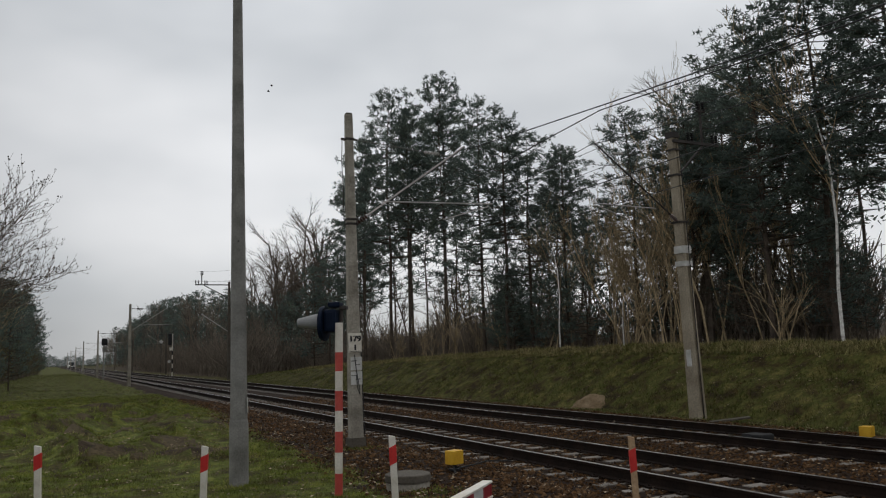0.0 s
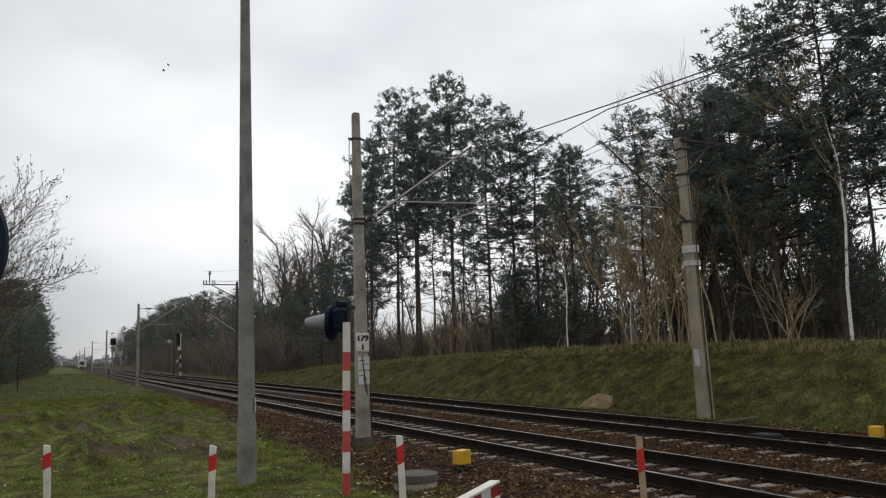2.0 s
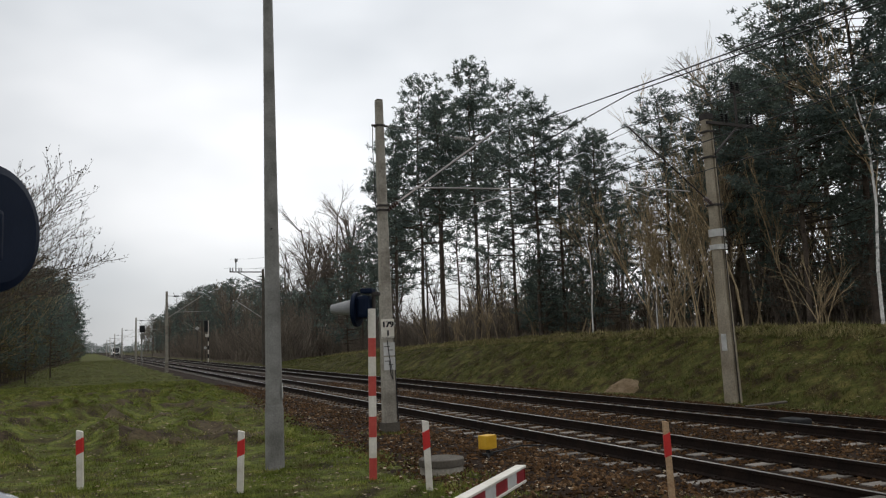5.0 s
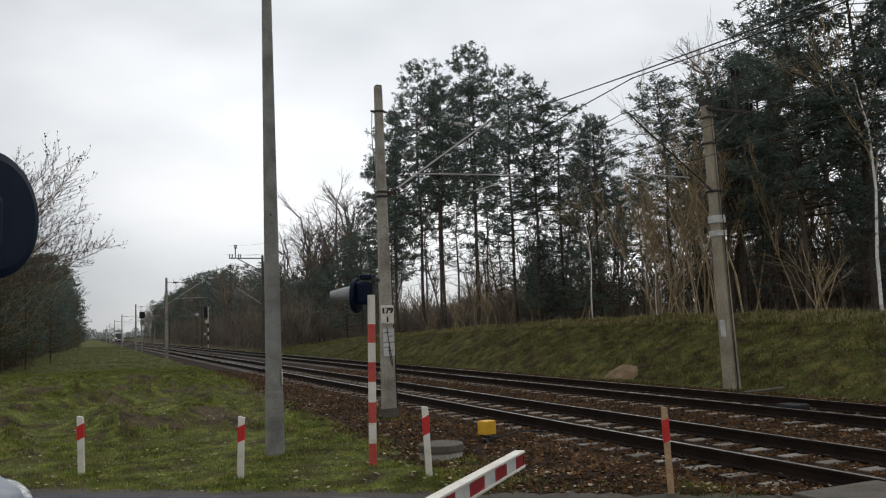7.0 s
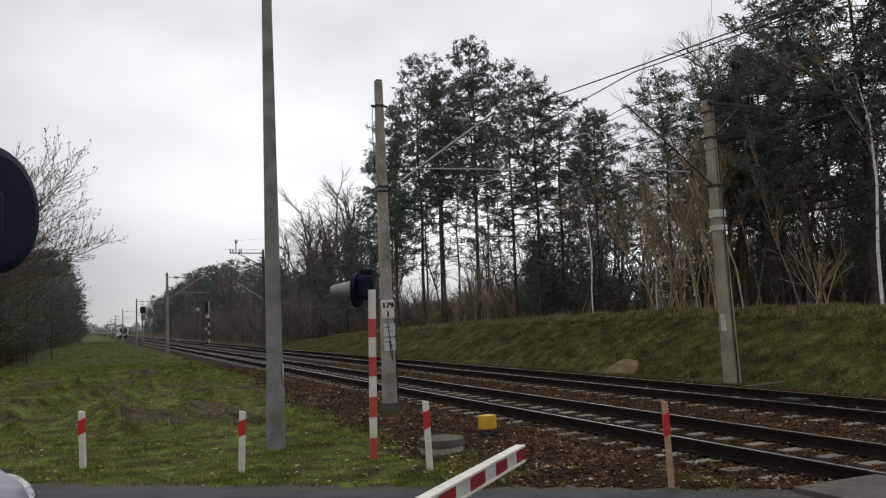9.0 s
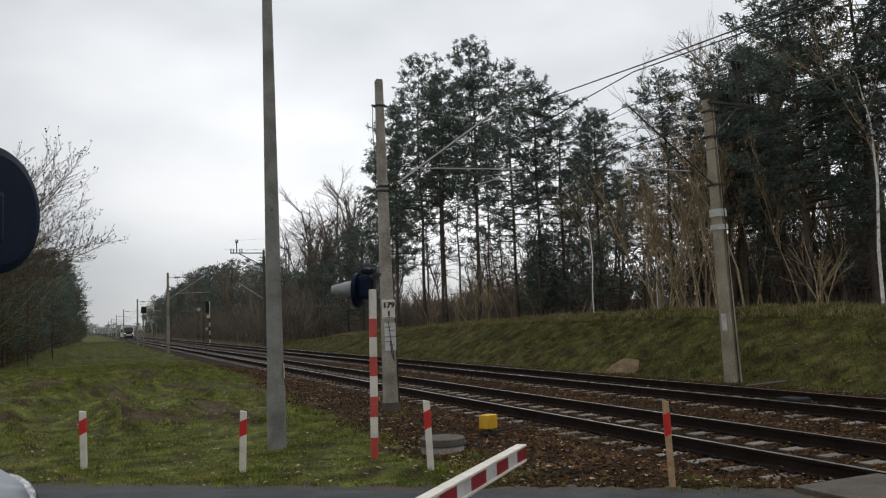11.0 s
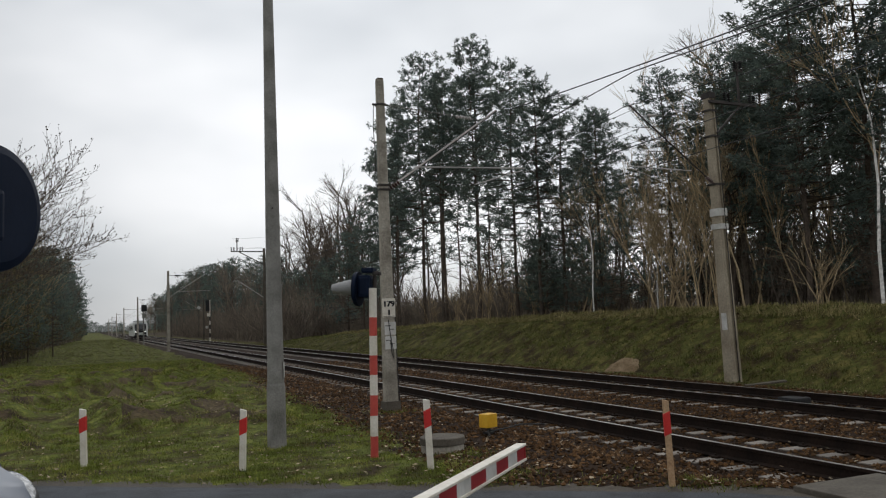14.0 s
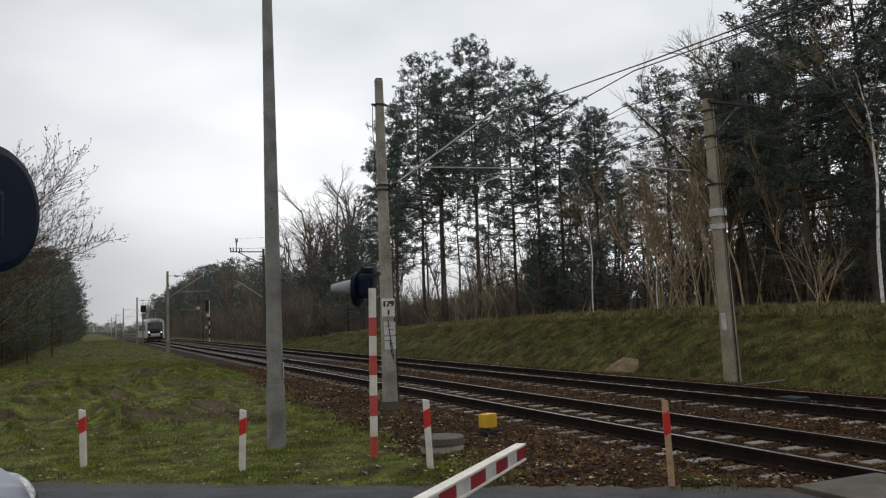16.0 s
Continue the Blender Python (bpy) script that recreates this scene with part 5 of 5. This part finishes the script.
TRAIN = train()
TRAIN_ROWS = [(0, 372), (2, 341), (4, 312), (6.5, 277), (8, 254), (9, 239), (11.5, 203), (12, 195.5), (13, 177.5), (14, 159.5), (15, 140), (16, 120.5)]


# ---- waiting car, of which the front corner shows ----
def car():
    c = empty("silver_car", Matrix.Translation(RU * -3.62 + RN * 3.98) @ pose(0, 0, 0.0, 0, 0, math.degrees(math.atan2(RU.y, RU.x))), "silver car waiting at the barrier", "car")
    secs = [(0.0, 0.50, 0.30, 0.60), (-0.06, 0.66, 0.24, 0.71), (-0.2, 0.77, 0.22, 0.80), (-0.5, 0.84, 0.22, 0.925), (-0.95, 0.87, 0.22, 0.985), (-1.35, 0.88, 0.22, 1.0), (-2.4, 0.88, 0.22, 0.98), (-3.8, 0.86, 0.24, 0.98), (-4.15, 0.78, 0.3, 0.9)]
    bm = bmesh.new()
    rings = []
    for x, w, z0, z1 in secs:
        prof = [(-w * 0.92, z0), (-w, z0 + 0.12), (-w, z1 - 0.2), (-w * 0.96, z1 - 0.09), (-w * 0.82, z1 - 0.015), (-w * 0.4, z1 + 0.02), (0, z1 + 0.03), (w * 0.4, z1 + 0.02), (w * 0.82, z1 - 0.015), (w * 0.96, z1 - 0.09), (w, z1 - 0.2), (w, z0 + 0.12), (w * 0.92, z0)]
        rings.append([bm.verts.new((x, y, z)) for y, z in prof])
    n = len(rings[0])
    for lo, hi in zip(rings, rings[1:]):
        for k in range(n):
            bm.faces.new((lo[k], lo[(k + 1) % n], hi[(k + 1) % n], hi[k]))
    bm.faces.new(rings[0])
    bm.faces.new(rings[-1][::-1])
    body = part("body", bm, M_SILVER, c, smooth=True)
    bm = bmesh.new()
    cab = [(-1.2, 0.76, 0.95), (-2.0, 0.62, 1.42), (-2.6, 0.62, 1.47), (-3.5, 0.6, 1.40), (-4.05, 0.7, 0.95)]
    rings = [[bm.verts.new((x, y, z)) for y, z in ((-w - 0.08, 0.93), (-w, z1), (0, z1 + 0.03), (w, z1), (w + 0.08, 0.93))] for x, w, z1 in cab]
    for lo, hi in zip(rings, rings[1:]):
        for k in range(4):
            bm.faces.new((lo[k], lo[k + 1], hi[k + 1], hi[k]))
    part("cabin", bm, M_GLASS_DARK, c, "dark glazed cabin")
    for side in (-1, 1):
        bm = bmesh.new()
        bmesh.ops.create_uvsphere(bm, u_segments=20, v_segments=12, radius=1.0, matrix=Matrix.Translation((-0.27, side * 0.675, 0.692)) @ Matrix.Rotation(side * -0.55, 4, "Z") @ Matrix.Rotation(0.34, 4, "Y") @ Matrix.Diagonal((0.25, 0.12, 0.085, 1)))
        hl = part("headlight", bm, M_LENS, c, "clear headlight with pale reflector", smooth=True)
        bm = bmesh.new()
        bmesh.ops.create_uvsphere(bm, u_segments=20, v_segments=12, radius=1.0, matrix=Matrix.Translation((-0.285, side * 0.67, 0.684)) @ Matrix.Rotation(side * -0.55, 4, "Z") @ Matrix.Rotation(0.34, 4, "Y") @ Matrix.Diagonal((0.285, 0.145, 0.09, 1)))
        part("headlight_seal", bm, M_BLACK, hl, smooth=True)
        for x in (-0.85, -3.35):
            bm = bmesh.new()
            lathe(bm, [(0.2, -0.1), (0.3, -0.1), (0.315, -0.06), (0.315, 0.06), (0.3, 0.1), (0.2, 0.1)], 26, Matrix.Translation((x, side * 0.80, 0.315)) @ Matrix.Rotation(math.pi / 2, 4, "X"))
            wh = part("wheel", bm, M_BLACK, c, "black tyre")
            bm = bmesh.new()
            lathe(bm, [(0.2, -0.06), (0.2, 0.07), (0.05, 0.09)], 20, Matrix.Translation((x, side * 0.82, 0.315)) @ Matrix.Rotation(-side * math.pi / 2, 4, "X"))
            part("rim", bm, M_STEEL, wh)
    bm = bmesh.new()
    box(bm, -0.02, 0, 0.40, 0.1, 1.1, 0.14, 0.03)
    part("grille", bm, M_BLACK, c, "black front grille")
    bm = bmesh.new()
    tube(bm, [(-0.12, -0.45, 0.74), (-0.12, 0.0, 0.76), (-0.12, 0.45, 0.74), (-0.42, 0.72, 0.86), (-0.95, 0.76, 0.955)], 0.007, 5)
    part("bonnet_seam", bm, M_BLACK, c)
    return c


car()


# ---- sand on the bank's foot ----
def sand_mound():
    verts, faces = [], []
    n = 22
    for j in range(n + 1):
        for i in range(n + 1):
            u, v = (i / n - 0.5) * 2, (j / n - 0.5) * 2
            x, y = 15.85 + u * 0.5, 22.35 + v * 0.85
            r = math.hypot(u, v) + 0.25 * noise.noise(Vector((u * 2, v * 2, 5)))
            z = land(x, y) - 0.05 + 0.30 * max(0, 1 - r) ** 0.8 + 0.06 * noise.noise(Vector((x * 4, y * 4, 1)))
            verts.append((x, y, z))
    for j in range(n):
        for i in range(n):
            a = j * (n + 1) + i
            faces.append((a, a + 1, a + n + 2, a + n + 1))
    return tagged(mesh_ob("sand_patch", verts, faces, M_SAND, smooth=True), "patch of bare pale sand at the bank foot", "sand patch")


sand_mound()


# ---- grass ----
def blades(name, count, pick, mat, label, hgt=(0.05, 0.13), per=5, lean=0.6):
    rnd = random.Random(count)
    verts, faces = [], []
    for _ in range(count):
        p = pick(rnd)
        if not p:
            continue
        x, y, s = p
        for _ in range(per):
            bx, by = x + rnd.gauss(0, 0.07), y + rnd.gauss(0, 0.07)
            z = land(bx, by) - 0.01
            h, a = rnd.uniform(*hgt) * s, rnd.uniform(0, 6.28)
            w = 0.003 + 0.05 * h
            l = rnd.uniform(0.1, lean) * h
            k = len(verts)
            ca, sa = math.cos(a), math.sin(a)
            verts += [(bx - sa * w, by + ca * w, z), (bx + sa * w, by - ca * w, z), (bx + ca * l, by + sa * l, z + h)]
            faces.append((k, k + 1, k + 2))
    return tagged(mesh_ob(name, verts, faces, mat), label, "grass", kind="stuff")


def field_spot(rnd):
    y = 8 + 38 * rnd.random() ** 1.7
    x = rnd.uniform(-2.5 - 0.1 * y, 5.2)
    road = x * RN.x + y * RN.y
    if road < ROAD_FAR + 0.10 or x > 4.1 + 1.0 * step(16, 34, y) + rnd.gauss(0, 0.25):
        return None
    n = noise.noise(Vector((x * 0.7, y * 0.45, 2.2)))
    heap = rooting(x, y)
    if heap > 0.30 and noise.noise(Vector((x * 1.1, y * 0.8, 6.6))) > 0.10:
        return (x, y, 0.8) if rnd.random() < 0.25 else None
    if n < -0.12 and rnd.random() < 0.6:
        return None
    return x, y, (0.9 + 0.9 * max(0, n) + 1.2 * max(0, 0.5 - abs(heap - 0.25) * 4)) * (1 + 0.9 * step(16, 36, y))


def bank_spot(rnd):
    y = 7 + 75 * rnd.random() ** 1.5
    x = rnd.uniform(14.9, 20.2)
    n = noise.noise(Vector((x * 0.8, y * 0.5, 6.2)))
    if n < -0.2 and rnd.random() < 0.7:
        return None
    return x, y, 0.9 + 0.6 * max(0, n)


def crest_spot(rnd):
    y = 7 + 62 * rnd.random() ** 1.4
    return 18.6 + abs(rnd.gauss(0, 0.7)), y, rnd.uniform(0.6, 1.3)


def scrap_spot(rnd):
    if rnd.random() < 0.5:
        u, v = rnd.uniform(-8, 7), ROAD_FAR + abs(rnd.gauss(0.25, 0.25)) + 0.1
        p = RU * u + RN * v
        return (p.x, p.y, 1.0) if p.x < 6.2 else None
    cx, cy = rnd.choice(((5.3, 14.9), (3.3, 10.0), (3.7, 8.8), (5.75, 6.8), (2.4, 11.7), (4.4, 9.6), (1.7, 10.3), (0.0, 11.6)))
    return rnd.gauss(cx, 0.25), rnd.gauss(cy, 0.2), 1.2


blades("grass_field", 40000, field_spot, M_BLADE, "short patchy green grass beside the road", (0.016, 0.055), 10, 1.8)
def far_spot(rnd):
    y = 36 + 130 * rnd.random() ** 1.6
    return rnd.uniform(west_edge(y) - 1.0, 4.9), y, rnd.uniform(0.6, 1.4)


blades("far_grass", 14000, far_spot, M_BANKBLADE, "rougher grass between the wood and the track", (0.03, 0.12), 4, 1.3)
def heap_spot(rnd):
    y = 12.5 + 28 * rnd.random() ** 1.3
    x = rnd.uniform(-2.5 - 0.1 * y, 4.2)
    heap = rooting(x, y)
    return (x, y, rnd.uniform(0.6, 1.3)) if 0.08 < heap < 0.34 else None


blades("withered_grass", 9000, heap_spot, M_DRY, "withered yellowish tufts on the turned-up turf", (0.02, 0.075), 6, 1.8)
blades("grass_bank", 26000, bank_spot, M_BANKBLADE, "rough short grass covering the railway bank", (0.03, 0.11), 8, 1.4)
blades("dry_grass", 9000, crest_spot, M_DRY, "tall dry straw-coloured grass along the bank top", (0.05, 0.17), 6, 1.3)
blades("verge_grass", 1300, scrap_spot, M_BLADE, "fresh green tufts at the road edge and posts", (0.02, 0.06), 6, 1.3)


def fallen_leaves():
    rnd = random.Random(17)
    verts, faces = [], []
    for _ in range(13000):
        kind = rnd.random()
        if kind < 0.35:
            y = 8 + 26 * rnd.random() ** 1.5
            x = rnd.uniform(-2.5 - 0.1 * y, 5.0)
        elif kind < 0.7:
            y = 6 + 30 * rnd.random() ** 1.6
            x = rnd.uniform(4.0, 15.2)
        else:
            y = 8 + 50 * rnd.random() ** 1.4
            x = rnd.uniform(15, 19.2)
        if x * RN.x + y * RN.y < ROAD_FAR + 0.02 or (y < 6.1 and x > 6.2):
            continue
        r, a = rnd.uniform(0.008, 0.028), rnd.uniform(0, 6.28)
        z = land(x, y) + rnd.uniform(0.012, 0.05)
        k = len(verts)
        for q in range(4):
            verts.append((x + math.cos(a + q * 1.57) * r * (1.4 if q % 2 else 0.8), y + math.sin(a + q * 1.57) * r * (1.4 if q % 2 else 0.8), z + rnd.uniform(-0.3, 0.5) * r))
        faces.append((k, k + 1, k + 2, k + 3))
    return tagged(mesh_ob("fallen_leaves", verts, faces, M_DEADLEAF), "pale dry leaves scattered over grass and ballast", "leaves", kind="stuff")


fallen_leaves()


# ---- ballast stones, sleepers: last ----
CENTRES = ((RAIL_X[0] + RAIL_X[1]) / 2, (RAIL_X[2] + RAIL_X[3]) / 2)


def stones():
    rnd = random.Random(5)
    verts, faces = [], []
    oct_f = ((0, 2, 4), (2, 1, 4), (1, 3, 4), (3, 0, 4), (2, 0, 5), (1, 2, 5), (3, 1, 5), (0, 3, 5))
    def add(x, y, r):
        z = land(x, y) + r * 0.25
        k = len(verts)
        for d in ((1, 0, 0), (-1, 0, 0), (0, 1, 0), (0, -1, 0), (0, 0, 1), (0, 0, -1)):
            s = r * rnd.uniform(0.65, 1.3)
            verts.append((x + d[0] * s + rnd.uniform(-0.3, 0.3) * r, y + d[1] * s + rnd.uniform(-0.3, 0.3) * r, z + d[2] * s * 0.75))
        faces.extend([tuple(k + q for q in f) for f in oct_f])
    for _ in range(44000):
        y = 5.4 + 34 * rnd.random() ** 1.8
        x = rnd.uniform(3.6, 15.2)
        edge = 4.05 + 1.1 * step(16, 34, y)
        if x < edge and rnd.random() < min(0.97, (edge - x) * 2.5):
            continue
        if x * RN.x + y * RN.y < ROAD_FAR + 0.12 or (y < 6.1 and x > 6.2):
            continue
        clear = False
        for cx in CENTRES:
            if abs(x - cx) < 1.3 and abs((y - 6.5 + SLEEPER_STEP / 2) % SLEEPER_STEP - SLEEPER_STEP / 2) < 0.115:
                clear = abs(x - cx) < 0.64 or rnd.random() < (0.3 if abs(x - cx) < 0.95 else 0.12)
        if clear:
            continue
        add(x, y, rnd.uniform(0.018, 0.042))
    return tagged(mesh_ob("ballast_stones", verts, faces, M_STONE), "loose brown and grey crushed stone ballast", "ballast", kind="stuff")


stones()


def lay_sleepers(tr, wob):
    bm = sleeper_bm()
    first = part("sleeper", bm, M_SLEEPER, tr)
    y = 6.5
    cells = []
    while y < 415:
        cells.append(y)
        y += SLEEPER_STEP
    for i, y in enumerate(cells[:290]):
        ob = first if i == 0 else new("sleeper", first.data)
        ob.parent = tr
        ob.location = (0, y, 0)
    cb = clip_bm()
    base = [v.co.copy() for v in cb.verts]
    cb.verts.index_update()
    cf = [tuple(v.index for v in f.verts) for f in cb.faces]
    cb.free()
    verts, faces = [], []
    for y in cells[:48]:
        k = len(verts)
        verts += [(c.x, c.y + y, c.z) for c in base]
        faces += [tuple(k + q for q in f) for f in cf]
    st = mesh_ob("rail_fastening", verts, faces, M_RAIL, tr)
    st["kind"] = "stuff"
    verts, faces = [], []
    for y in cells[290:]:
        for sx in (-0.78, 0.78):
            k = len(verts)
            verts += [(sx - 0.49, y - 0.12, -0.3), (sx + 0.49, y - 0.12, -0.3), (sx + 0.49, y + 0.12, -0.3), (sx - 0.49, y + 0.12, -0.3), (sx - 0.49, y - 0.12, -0.18), (sx + 0.49, y - 0.12, -0.18), (sx + 0.49, y + 0.12, -0.18), (sx - 0.49, y + 0.12, -0.18)]
            faces += [(k + 4, k + 5, k + 6, k + 7), (k, k + 1, k + 5, k + 4), (k + 1, k + 2, k + 6, k + 5), (k + 2, k + 3, k + 7, k + 6), (k + 3, k, k + 4, k + 7)]
    st = mesh_ob("far_sleepers", verts, faces, M_SLEEPER, tr)
    st["kind"] = "stuff"


lay_sleepers(TRACK_NEAR, 0)
lay_sleepers(TRACK_FAR, 0.3)


def bird(label):
    bd = empty("bird", pose(0, 80, 30), label, "bird", "birds in flight")
    bm = bmesh.new()
    bmesh.ops.create_uvsphere(bm, u_segments=10, v_segments=8, radius=1.0, matrix=Matrix.Diagonal((0.16, 0.055, 0.05, 1)))
    part("body", bm, M_BLACK, bd, smooth=True)
    for side in (-1, 1):
        bm = bmesh.new()
        pts = [(0.06, 0.03, 0), (0.08, 0.2, 0.06), (0.0, 0.36, 0.02), (-0.06, 0.2, 0.05), (-0.07, 0.03, 0)]
        lo = [bm.verts.new((x, side * y, z)) for x, y, z in pts]
        hi = [bm.verts.new((x, side * y, z + 0.012)) for x, y, z in pts]
        bm.faces.new(lo)
        bm.faces.new(hi[::-1])
        for q in range(5):
            bm.faces.new((lo[q], lo[(q + 1) % 5], hi[(q + 1) % 5], hi[q]))
        part("wing", bm, M_BLACK, bd)
    return bd


BIRDS = [bird("small dark bird flying across the cloudy sky"), bird("small dark bird flying across the cloudy sky")]
BIRD_ROWS = [(0.0, 20.04, 82.6, 29.68), (1.0, 15.41, 83.59, 30.59), (2.0, 8.96, 84.53, 31.27), (3.0, 2.2, 84.97, 31.76), (3.5, -1.0, 84.99, 32.05), (4.0, -4.67, 84.87, 32.71), (6.0, -18.41, 84.67, 34.61), (10.0, -45.89, 84.27, 38.41), (16.0, -87.11, 83.67, 44.11)]


def motions():
    for one, shift in zip(BIRDS, ((0, 0, 0), (0.5, 0.6, 0.85))):
        walk(one, [(t, pose(x + shift[0], y + shift[1], z + shift[2], 0, 0, 160)) for t, x, y, z in BIRD_ROWS])
    walk(TRAIN, [(t, pose(8.1625, y, 0)) for t, y in TRAIN_ROWS])


motions()
